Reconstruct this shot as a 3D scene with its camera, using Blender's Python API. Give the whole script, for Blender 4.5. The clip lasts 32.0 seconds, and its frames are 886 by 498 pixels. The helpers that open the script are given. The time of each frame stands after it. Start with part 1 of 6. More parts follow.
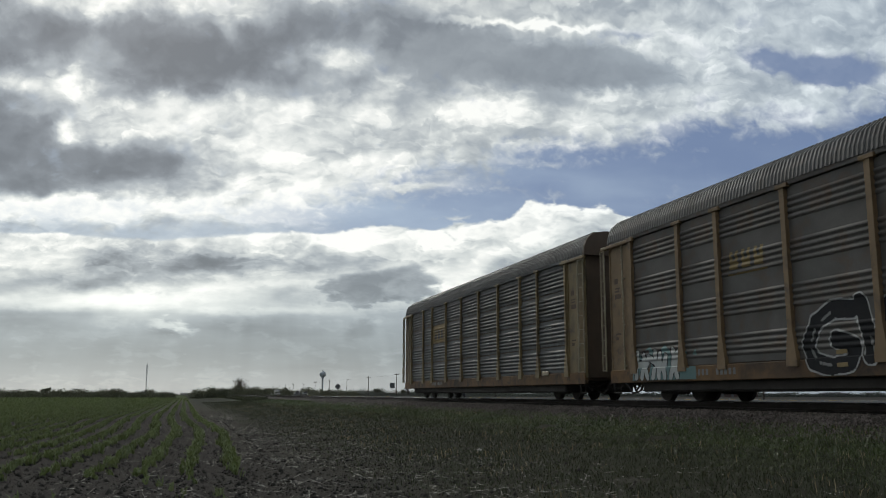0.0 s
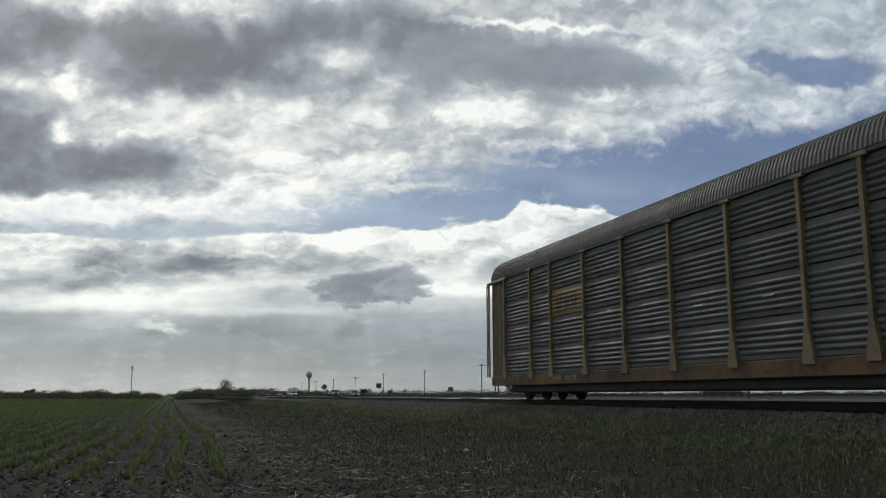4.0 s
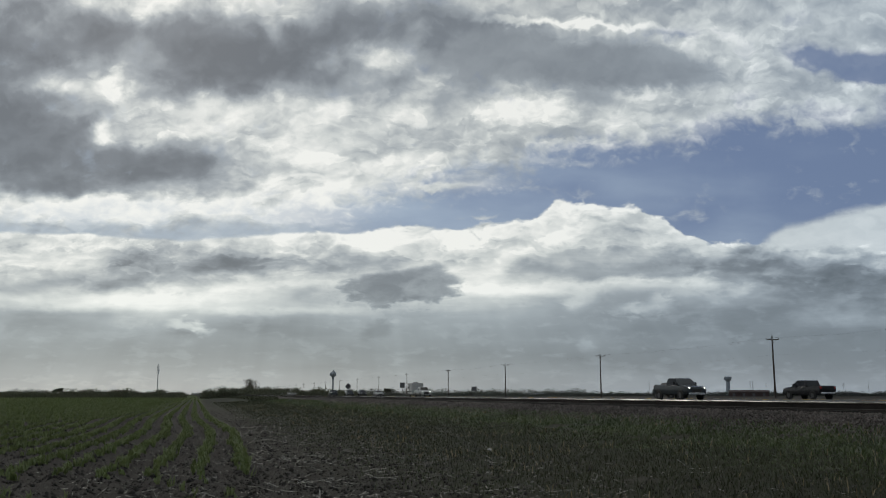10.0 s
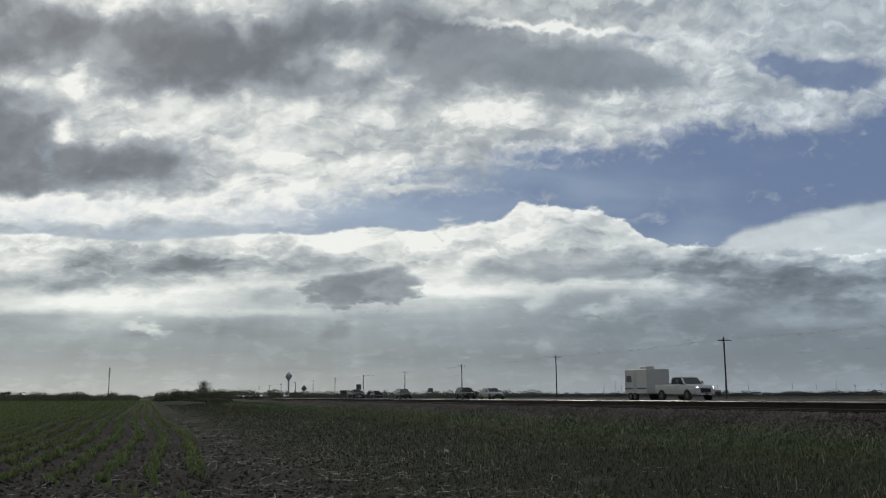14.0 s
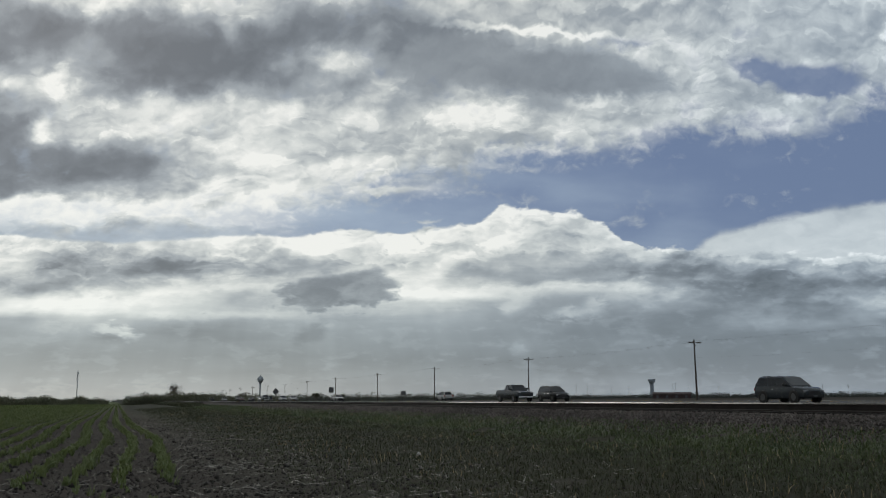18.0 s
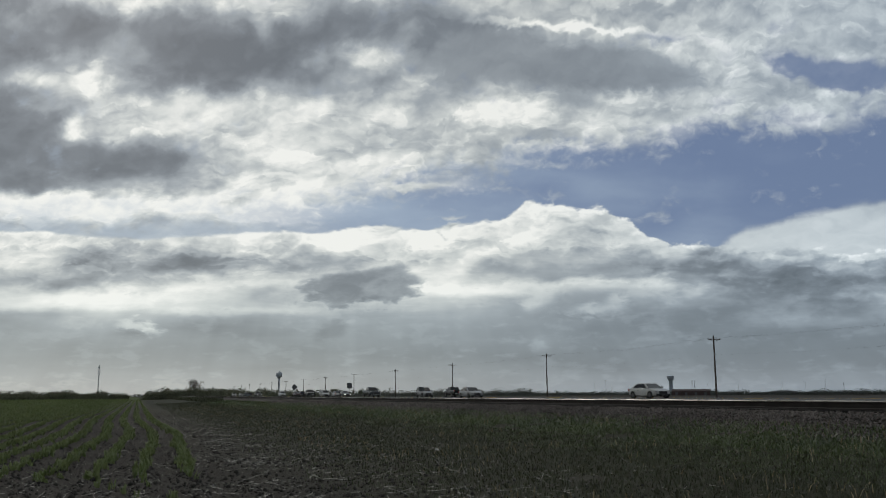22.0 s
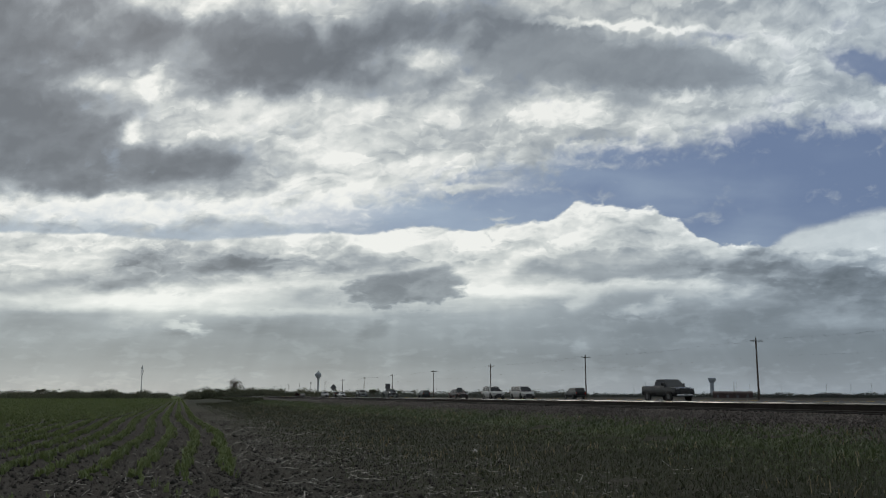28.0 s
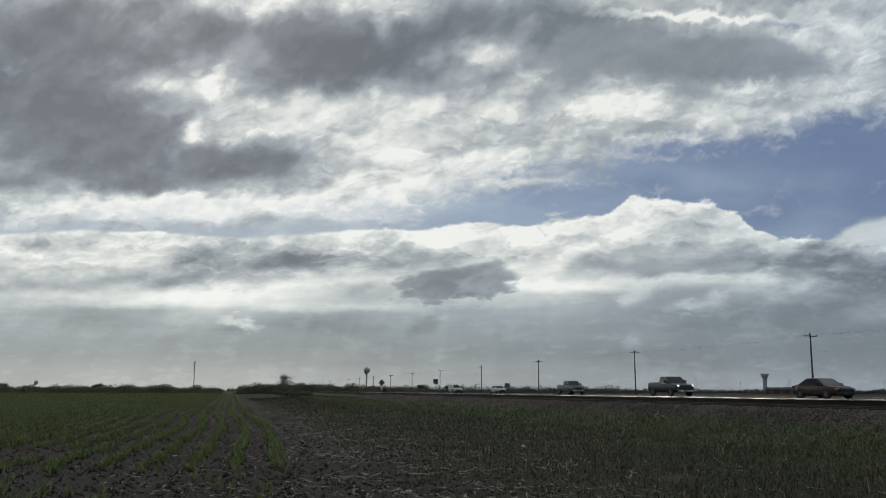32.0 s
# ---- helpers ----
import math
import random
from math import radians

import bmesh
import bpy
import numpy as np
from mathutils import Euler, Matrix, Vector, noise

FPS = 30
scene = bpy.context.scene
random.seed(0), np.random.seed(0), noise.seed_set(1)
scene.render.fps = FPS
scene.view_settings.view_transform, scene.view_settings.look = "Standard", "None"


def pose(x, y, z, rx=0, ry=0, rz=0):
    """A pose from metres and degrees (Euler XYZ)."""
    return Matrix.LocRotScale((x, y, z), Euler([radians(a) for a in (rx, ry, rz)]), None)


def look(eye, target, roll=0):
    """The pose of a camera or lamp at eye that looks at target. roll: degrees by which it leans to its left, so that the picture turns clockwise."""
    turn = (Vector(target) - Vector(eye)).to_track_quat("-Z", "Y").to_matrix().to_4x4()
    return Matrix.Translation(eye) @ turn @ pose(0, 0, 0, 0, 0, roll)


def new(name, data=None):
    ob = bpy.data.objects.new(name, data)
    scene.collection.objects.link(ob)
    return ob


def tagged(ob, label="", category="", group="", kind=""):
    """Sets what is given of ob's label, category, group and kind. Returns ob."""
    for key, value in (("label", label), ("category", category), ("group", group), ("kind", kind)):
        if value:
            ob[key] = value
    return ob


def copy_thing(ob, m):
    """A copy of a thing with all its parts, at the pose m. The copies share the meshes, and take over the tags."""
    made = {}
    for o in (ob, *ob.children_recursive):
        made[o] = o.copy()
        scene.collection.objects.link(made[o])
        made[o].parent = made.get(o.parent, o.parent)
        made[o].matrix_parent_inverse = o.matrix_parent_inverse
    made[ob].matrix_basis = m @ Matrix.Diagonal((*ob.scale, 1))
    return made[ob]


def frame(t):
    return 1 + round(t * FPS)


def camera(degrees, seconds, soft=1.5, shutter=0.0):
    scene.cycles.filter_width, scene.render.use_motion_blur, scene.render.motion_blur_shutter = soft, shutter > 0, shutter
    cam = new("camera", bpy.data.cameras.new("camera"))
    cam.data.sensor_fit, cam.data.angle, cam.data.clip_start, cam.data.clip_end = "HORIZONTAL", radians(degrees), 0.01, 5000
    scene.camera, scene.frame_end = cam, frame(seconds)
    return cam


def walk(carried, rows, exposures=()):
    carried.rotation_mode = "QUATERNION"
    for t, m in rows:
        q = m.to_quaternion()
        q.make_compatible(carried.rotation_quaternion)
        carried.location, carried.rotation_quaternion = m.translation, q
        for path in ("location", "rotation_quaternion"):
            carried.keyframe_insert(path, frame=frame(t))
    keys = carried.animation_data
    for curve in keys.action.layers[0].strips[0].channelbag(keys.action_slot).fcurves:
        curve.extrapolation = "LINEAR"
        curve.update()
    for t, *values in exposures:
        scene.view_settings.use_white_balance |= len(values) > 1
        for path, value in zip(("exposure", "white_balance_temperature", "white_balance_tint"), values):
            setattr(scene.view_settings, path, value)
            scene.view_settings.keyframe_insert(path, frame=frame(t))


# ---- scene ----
cam = camera(53.5, 32.0, soft=1.15)

EYE = 1.40            # eye height over the field
AXIS = -16.6          # the middle line of view, turned from the railway's line (+Y)
TURNS = """0 0.39 9.44 -0.10
0.5 0.45 9.44 -0.12
1 0.46 9.44 -0.10
1.5 -0.31 9.46 0.07
2 -1.19 9.55 0.12
2.5 -1.40 9.55 0.25
3 -1.88 9.58 0.22
3.5 -1.77 9.55 0.27
4 -0.46 9.45 0.07
4.2 0.63 9.42 -0.03
4.5 2.27 9.26 -0.28
6.5 2.76 9.28 -0.36
7 2.84 9.28 -0.37
7.5 2.75 9.28 -0.36
8 2.45 9.29 -0.21
8.5 1.67 9.33 -0.20
9 1.13 9.40 -0.13
9.5 1.09 9.42 -0.04
10 1.05 9.42 -0.04
10.5 0.18 9.47 -0.01
11 -1.68 9.62 0.25
11.5 -2.32 9.65 0.35
12 -1.29 9.58 0.10
12.5 -0.05 9.47 0.01
13 0.00 9.42 -0.00
13.5 -0.52 9.46 0.05
14 -1.74 9.51 0.25
14.5 -2.43 9.54 0.24
16.5 -1.95 9.54 0.18
17 -2.42 9.58 0.19
17.5 -3.32 9.65 0.39
18 -3.50 9.67 0.43
18.5 -3.50 9.67 0.43
19 -3.41 9.62 0.43
19.5 -3.46 9.56 0.43
20 -3.61 9.48 0.48
20.5 -3.71 9.39 0.40
21 -4.25 9.36 0.51
21.5 -3.87 9.41 0.37
22 -2.34 9.43 0.22
22.5 -1.72 9.52 0.08
23 -1.63 9.47 0.03
23.5 -1.48 9.52 0.07
24 -1.31 9.58 0.02
24.5 -1.14 9.68 -0.08
25 -1.08 9.69 -0.14
25.5 -1.16 9.61 -0.02
27.5 -1.03 9.57 0.05
28 0.11 9.49 -0.08
28.5 1.22 9.40 -0.14
29 1.71 9.37 -0.25
29.5 1.85 9.31 -0.26
30 1.85 9.26 -0.26
30.5 2.09 9.26 -0.27
31 2.49 9.25 -0.29
31.5 3.24 9.19 -0.23
32 3.19 9.19 -0.21"""


def camera_path():
    rows = []
    for line in TURNS.split("\n"):
        t, yaw, pitch, roll = (float(v) for v in line.split())
        rows.append((t, pose(0, 0, EYE, 90 + pitch, roll, AXIS + yaw)))
    walk(cam, rows, [(0, 0.16), (2, 0.12), (4.5, 0.08), (7.5, -0.02), (10, -0.05), (32, -0.05)])


camera_path()

# ---- sun and sky ----
SUN_AZ, SUN_EL = -22.0, 29.0      # degrees from the middle line of view, and over the horizon


def daylight():
    world = bpy.data.worlds.new("world")
    scene.world = world
    world.use_nodes = True
    nodes, links = world.node_tree.nodes, world.node_tree.links
    nodes.clear()
    sky = nodes.new("ShaderNodeTexSky")
    sky.sky_type, sky.sun_disc = "NISHITA", False
    sky.sun_elevation = radians(SUN_EL)
    sky.sun_rotation = radians(-AXIS + SUN_AZ)
    sky.air_density, sky.dust_density, sky.ozone_density = 1.0, 0.6, 3.0
    back = nodes.new("ShaderNodeBackground")
    back.inputs["Strength"].default_value = 0.06
    out = nodes.new("ShaderNodeOutputWorld")
    links.new(sky.outputs[0], back.inputs["Color"])
    links.new(back.outputs[0], out.inputs["Surface"])
    lamp = bpy.data.lights.new("sun", "SUN")
    lamp.energy, lamp.angle, lamp.color = 5.0, radians(6), (1.0, 0.95, 0.86)
    ob = new("sun", lamp)
    az = radians(-AXIS + SUN_AZ)
    way = Vector((math.sin(az) * math.cos(radians(SUN_EL)), math.cos(az) * math.cos(radians(SUN_EL)), math.sin(radians(SUN_EL))))
    ob.matrix_world = look(way * 100, (0, 0, 0))


daylight()


# ---- materials ----
class Val:
    """A number in a node tree, with arithmetic."""

    def __init__(self, tree, socket):
        self.tree, self.socket = tree, socket

    def op(self, kind, *others):
        node = self.tree.nodes.new("ShaderNodeMath")
        node.operation = kind
        for k, other in enumerate((self, *others)):
            if isinstance(other, Val):
                self.tree.links.new(other.socket, node.inputs[k])
            else:
                node.inputs[k].default_value = other
        return Val(self.tree, node.outputs[0])

    def __add__(self, o): return self.op("ADD", o)
    def __sub__(self, o): return self.op("SUBTRACT", o)
    def __mul__(self, o): return self.op("MULTIPLY", o)
    def __rsub__(self, o): return self.op("MULTIPLY", -1.0) + o
    def __truediv__(self, o): return self.op("DIVIDE", o)

    def step(self, low, high):
        node = self.tree.nodes.new("ShaderNodeMapRange")
        node.interpolation_type = "SMOOTHSTEP"
        self.tree.links.new(self.socket, node.inputs[0])
        node.inputs[1].default_value, node.inputs[2].default_value = low, high
        return Val(self.tree, node.outputs[0])


def pack(tree, x, y, z=0.0):
    node = tree.nodes.new("ShaderNodeCombineXYZ")
    for k, v in enumerate((x, y, z)):
        if isinstance(v, Val):
            tree.links.new(v.socket, node.inputs[k])
        else:
            node.inputs[k].default_value = v
    return node.outputs[0]


def grain(tree, vector, scale, detail=4.0, rough=0.55, warp=0.0):
    node = tree.nodes.new("ShaderNodeTexNoise")
    if vector is not None:
        tree.links.new(vector, node.inputs["Vector"])
    node.inputs["Scale"].default_value, node.inputs["Detail"].default_value = scale, detail
    node.inputs["Roughness"].default_value, node.inputs["Distortion"].default_value = rough, warp
    return node


def blend(tree, factor, a, b):
    node = tree.nodes.new("ShaderNodeMix")
    node.data_type = "RGBA"
    for k, v in ((0, factor), (6, a), (7, b)):
        if isinstance(v, Val):
            tree.links.new(v.socket, node.inputs[k])
        elif isinstance(v, bpy.types.NodeSocket):
            tree.links.new(v, node.inputs[k])
        elif k == 0:
            node.inputs[k].default_value = v
        else:
            node.inputs[k].default_value = (*v, 1.0)
    return node.outputs[2]


def shader(name):
    mat = bpy.data.materials.new(name)
    mat.use_nodes = True
    tree = mat.node_tree
    return mat, tree, tree.nodes["Principled BSDF"]


def surface(name, base, other=None, rough=0.7, metal=0.0, scale=3.0, fine=40.0, bump=0.15, wear=0.5, dirt=None, dirt_amount=0.4, coat=0.0, spread=0.0, relief=0.01, shine=0.5):
    """A worn surface: two tones at a large scale, a fine grain, dirt patches, bump; spread varies alike pieces."""
    mat, tree, bsdf = shader(name)
    where = tree.nodes.new("ShaderNodeTexCoord").outputs["Object"]
    other = other or tuple(c * 0.7 for c in base)
    big = Val(tree, grain(tree, where, scale, 5, 0.6, 0.3).outputs[0])
    small = Val(tree, grain(tree, where, fine, 3, 0.6).outputs[0])
    colour = blend(tree, ((big - 0.5) * 2.2 * wear + 0.5 + (small - 0.5) * 0.6 * wear).step(0.0, 1.0), base, other)
    if dirt:
        spot = Val(tree, grain(tree, where, scale * 1.7, 6, 0.65, 0.6).outputs[0])
        colour = blend(tree, spot.step(0.48, 0.70) * dirt_amount, colour, dirt)
    if spread:
        rand = Val(tree, tree.nodes.new("ShaderNodeObjectInfo").outputs["Random"])
        hsv = tree.nodes.new("ShaderNodeHueSaturation")
        tree.links.new(((rand - 0.5) * 2 * spread + 1.0).socket, hsv.inputs["Value"])
        tree.links.new(colour, hsv.inputs["Color"])
        colour = hsv.outputs[0]
    tree.links.new(colour, bsdf.inputs["Base Color"])
    tree.links.new(((big - 0.5) * 0.3 + rough).socket, bsdf.inputs["Roughness"])
    bsdf.inputs["Metallic"].default_value = metal
    bsdf.inputs["Coat Weight"].default_value = coat
    bsdf.inputs["Specular IOR Level"].default_value = shine
    if bump:
        node = tree.nodes.new("ShaderNodeBump")
        node.inputs["Strength"].default_value, node.inputs["Distance"].default_value = bump, relief
        tree.links.new((small + big * 0.5).socket, node.inputs["Height"])
        tree.links.new(node.outputs[0], bsdf.inputs["Normal"])
    return mat


def blades(name, base, other, rough=0.6, through_light=0.3, shine=0.4):
    """Leaves and blades, each island a little different in colour, some light passing through."""
    mat, tree, bsdf = shader(name)
    geo = tree.nodes.new("ShaderNodeNewGeometry")
    rand = Val(tree, geo.outputs["Random Per Island"])
    where = tree.nodes.new("ShaderNodeTexCoord").outputs["Object"]
    patch = Val(tree, grain(tree, where, 0.35, 4).outputs[0])
    colour = blend(tree, (rand * 0.7 + (patch - 0.5) * 1.4 + 0.15).step(0.0, 1.0), base, other)
    tree.links.new(colour, bsdf.inputs["Base Color"])
    bsdf.inputs["Roughness"].default_value = rough
    bsdf.inputs["Specular IOR Level"].default_value = shine
    soft = tree.nodes.new("ShaderNodeBsdfTranslucent")
    tree.links.new(colour, soft.inputs["Color"])
    mix = tree.nodes.new("ShaderNodeMixShader")
    mix.inputs[0].default_value = through_light
    tree.links.new(bsdf.outputs[0], mix.inputs[1])
    tree.links.new(soft.outputs[0], mix.inputs[2])
    tree.links.new(mix.outputs[0], tree.nodes["Material Output"].inputs["Surface"])
    return mat


def glow(name, colour, strength):
    mat, tree, bsdf = shader(name)
    bsdf.inputs["Base Color"].default_value = (*colour, 1)
    bsdf.inputs["Emission Color"].default_value = (*colour, 1)
    bsdf.inputs["Emission Strength"].default_value = strength
    bsdf.inputs["Roughness"].default_value = 0.2
    return mat


def gloss(name, colour, rough=0.08, metal=0.0, coat=0.0, shine=0.5):
    mat, tree, bsdf = shader(name)
    where = tree.nodes.new("ShaderNodeTexCoord").outputs["Object"]
    dust = Val(tree, grain(tree, where, 6.0, 5).outputs[0])
    tree.links.new(blend(tree, dust.step(0.45, 0.8) * 0.2, colour, (0.09, 0.085, 0.08)), bsdf.inputs["Base Color"])
    tree.links.new(((dust - 0.4) * 0.25 + rough).op("MAXIMUM", 0.03).socket, bsdf.inputs["Roughness"])
    bsdf.inputs["Metallic"].default_value, bsdf.inputs["Coat Weight"].default_value = metal, coat
    bsdf.inputs["Specular IOR Level"].default_value = shine
    return mat


# ---- the cloud layer ----
LAYER = 60.0          # height of the moving cloud layer over the eye


def cloud_material():
    mat, tree, bsdf = shader("clouds")
    tree.nodes.remove(bsdf)
    mat.cycles.emission_sampling = "NONE"
    split = tree.nodes.new("ShaderNodeSeparateXYZ")
    tree.links.new(tree.nodes.new("ShaderNodeTexCoord").outputs["Object"], split.inputs[0])
    x, y, z = (Val(tree, s) for s in split.outputs)
    far = (x * x + y * y).op("SQRT")
    ahead = y.op("ABSOLUTE").op("MAXIMUM", far * 0.3)
    # directions, measured on a plane tilted back a little; hundredths of its distance
    tilt = radians(9.42)
    depth = ahead * math.cos(tilt) + z * math.sin(tilt)
    p = x / depth * 100
    q = (z * math.cos(tilt) - ahead * math.sin(tilt)) / depth * 100
    up = q + 16.6                                   # over the horizon
    # clouds look flatter towards the horizon
    rows = ((up + 18).op("MAXIMUM", 2.0)).op("LOGARITHM", math.e) * 60
    v = pack(tree, p, rows, 0.0)
    above = pack(tree, p - 0.9, rows + 2.2, 0.0)
    coarse = grain(tree, v, 0.075, 3, 0.5)
    fine = grain(tree, v, 0.24, 5, 0.55, 0.25)
    wisp = Val(tree, grain(tree, v, 0.085, 5, 0.5, 0.3).outputs[0])
    puff = Val(tree, grain(tree, v, 0.2, 6, 0.5, 0.2).outputs[0])
    crisp = Val(tree, grain(tree, v, 0.5, 6, 0.55, 0.4).outputs[0])
    crease = (Val(tree, grain(tree, v, 0.19, 5, 0.5, 0.0).outputs[0]) - 0.5).op("ABSOLUTE") * 2.6
    lump = Val(tree, grain(tree, v, 0.14, 3, 0.45, 0.2).outputs[0]) - Val(tree, grain(tree, above, 0.14, 3, 0.45, 0.2).outputs[0])

    def billow(vector):
        cells = tree.nodes.new("ShaderNodeTexVoronoi")
        cells.feature = "SMOOTH_F1"
        tree.links.new(vector, cells.inputs["Vector"])
        for key, value in (("Scale", 0.17), ("Detail", 3.0), ("Roughness", 0.45), ("Lacunarity", 2.2), ("Smoothness", 0.35)):
            cells.inputs[key].default_value = value
        cells.normalize = True
        return Val(tree, cells.outputs["Distance"])

    # rounded billows, lit from the sun's side
    sway, drift = (wisp - 0.5) * 9 + (crisp - 0.5) * 3, (puff - 0.5) * 8 + (crisp - 0.5) * 3
    flat = pack(tree, p * 0.7 + sway, rows + drift, 3.0)
    shifted = pack(tree, p * 0.7 + sway + 0.4, rows + drift - 1.1, 3.0)
    relief = billow(shifted) - billow(flat)
    streak = Val(tree, grain(tree, pack(tree, p * 0.35, rows, 8.0), 0.14, 4, 0.45, 0.2).outputs[0]) - 0.5

    def heap(seed, scale, stretch, low, width):
        """Rounded cumulus heaps: their crisp cover, and the slope of their tops towards the sun."""
        def field(dx, dy):
            vec = pack(tree, (p * stretch + sway * 0.5 + dx), rows * 0.9 + drift * 0.45 + dy, seed)
            cells = tree.nodes.new("ShaderNodeTexVoronoi")
            cells.feature = "SMOOTH_F1"
            tree.links.new(vec, cells.inputs["Vector"])
            for key, value in (("Scale", scale), ("Detail", 3.0), ("Roughness", 0.42), ("Lacunarity", 2.3), ("Smoothness", 0.12)):
                cells.inputs[key].default_value = value
            cells.normalize = True
            return 1.0 - Val(tree, cells.outputs["Distance"])
        here = field(0.0, 0.0)
        slope = here - field(-0.05 / scale, 0.13 / scale)
        over = (here - low + (crisp - 0.5) * 0.06)
        return over.step(0.0, width), slope, over.step(0.0, 0.16)

    def axes(node):
        s = tree.nodes.new("ShaderNodeSeparateColor")
        tree.links.new(node.outputs["Color"], s.inputs[0])
        return Val(tree, s.outputs[0]) - 0.5, Val(tree, s.outputs[1]) - 0.5

    c1, c2 = axes(coarse)
    f1, f2 = axes(fine)
    reach = (up * 0.03 + 0.25).op("MINIMUM", 1.0)
    wp = p + (c1 * 7.0 + f1 * 4.5) * reach
    wq = q + (c2 * 5.0 + f2 * 4.0) * reach
    warped = pack(tree, wp, wq)
    ragged = pack(tree, p + f1 * 2.6 + (crisp - 0.5) * 3.0, q + f2 * 1.6 + (crisp - 0.5) * 1.8)
    mild = pack(tree, p + (f1 * 2.0 + (crisp - 0.5) * 2.0) * reach, q + (f2 * 1.6 + (crisp - 0.5) * 2.4) * reach)

    def mound(total, px, qx, w, h, amount, turn=0.0, vector=None, soft=1.0):
        place = tree.nodes.new("ShaderNodeMapping")
        place.vector_type = "TEXTURE"
        place.inputs["Location"].default_value = (px, qx, 0)
        place.inputs["Rotation"].default_value = (0, 0, radians(turn))
        place.inputs["Scale"].default_value = (w, h, 1)
        tree.links.new(vector or warped, place.inputs["Vector"])
        ball = tree.nodes.new("ShaderNodeTexGradient")
        ball.gradient_type = "SPHERICAL"
        tree.links.new(place.outputs[0], ball.inputs["Vector"])
        return Val(tree, ball.outputs["Fac"]).step(0.0, soft).op("MULTIPLY_ADD", amount, total)

    def levels(points):
        node = tree.nodes.new("ShaderNodeValToRGB")
        tree.links.new(((p + 64) / 128).socket, node.inputs[0])
        ramp = node.color_ramp
        ends = (points[0], points[-1])
        for k, (at, level) in enumerate(ends):
            ramp.elements[k].position, ramp.elements[k].color = (at + 64) / 128, ((level + 20) / 60,) * 3 + (1,)
        for at, level in points[1:-1]:
            ramp.elements.new((at + 64) / 128).color = ((level + 20) / 60,) * 3 + (1,)
        return Val(tree, node.outputs[0]) * 60 - 20

    # upper deck: dark bellies and bright gaps
    upper = ((wisp - 0.5) * 0.55 + (puff - 0.5) * 0.40 + lump * 0.8) * ((p * 0.03).step(0.0, 1.0) * -0.35 + 1.0) + (crisp - 0.5) * 0.05 + (crease - 0.22) * 0.16 + relief * 0.7 + streak * 0.3 + 0.70
    upper = mound(upper, -25.02, 22.25, 16.08, 7.72, -0.78)
    upper = mound(upper, -47.85, 12.93, 14.79, 8.36, -0.62)
    upper = mound(upper, -39.49, 9.07, 18.65, 3.86, -0.3)
    upper = mound(upper, -44.63, 24.5, 15.43, 5.79, -0.55)
    upper = mound(upper, -31.77, 10.35, 21.22, 3.22, -0.5, -5)
    upper = mound(upper, -6.05, 25.47, 12.86, 4.82, -0.52)
    upper = mound(upper, -14.41, 22.89, 9.65, 4.5, -0.4)
    upper = mound(upper, 0.39, 19.36, 9.65, 6.11, -0.25)
    upper = mound(upper, -12.48, 18.71, 9.0, 2.89, -0.3)
    upper = mound(upper, -46.56, 7.14, 14.15, 2.89, -0.2)
    upper = mound(upper, -34.98, 7.14, 14.79, 1.93, -0.15)
    upper = mound(upper, -60.06, 18.71, 19.29, 19.29, -0.7)
    upper = mound(upper, -31.13, 25.79, 7.72, 3.86, -0.2)
    upper = mound(upper, 2.96, 25.79, 7.72, 3.86, -0.3)
    upper = mound(upper, -38.07, 19.36, 2.32, 2.96, 0.42, 20)
    upper = mound(upper, -44.31, 18.84, 4.5, 1.93, 0.26)
    upper = mound(upper, -40.13, 14.47, 2.06, 1.93, 0.6)
    upper = mound(upper, -35.95, 28.04, 9.65, 2.57, 0.4)
    upper = mound(upper, -8.75, 21.8, 2.7, 1.93, 0.38)
    upper = mound(upper, -19.68, 25.14, 2.57, 5.14, 0.32, 30)
    upper = mound(upper, -27.27, 16.14, 12.22, 2.89, 0.2)
    upper = mound(upper, -18.26, 13.25, 24.44, 7.07, 0.16)
    upper = mound(upper, -9.26, 10.35, 19.29, 5.79, 0.14)
    upper = mound(upper, -14.41, 7.14, 24.44, 3.86, 0.22)
    upper = mound(upper, 10.68, 15.18, 16.08, 2.57, 0.2)
    upper = mound(upper, 25.47, 13.89, 12.86, 2.57, 0.12)
    upper = mound(upper, 39.61, 24.5, 19.29, 7.07, -0.06)
    upper = mound(upper, -40.77, 4.82, 36.01, 2.83, 0.5)
    upper = mound(upper, -19.55, 4.57, 19.29, 1.93, 0.2)
    upper = mound(upper, -23.41, 18.07, 3.86, 1.93, -0.15)
    upper = upper.op('SMOOTH_MAX', (puff - 0.5) * 0.30 + (wisp - 0.5) * 0.35 + lump * 0.5 + relief * 0.5 + 0.05, 0.25)
    # heaps of cumulus overlapping in the bright part, each with a lit top and a greyer foot
    bright = upper.step(0.42, 0.75)
    for seed, scale, low, width in ((1.0, 0.12, 0.76, 0.025), (14.0, 0.19, 0.78, 0.03), (27.0, 0.32, 0.80, 0.04)):
        cover, slope, deep = heap(seed, scale, 0.55, low, width)
        upper = upper + (cover * 0.12 + slope * 0.9 - deep * 0.17 - 0.015) * (bright * 0.85 + 0.15)
    # the long smooth belly and its bright upper rim
    belly = (crisp - 0.5) * 0.25 + (puff - 0.5) * 0.8 - 0.05
    belly = mound(belly, 13.89, 21.09, 19.29, 5.14, 0.9, -2, vector=mild)
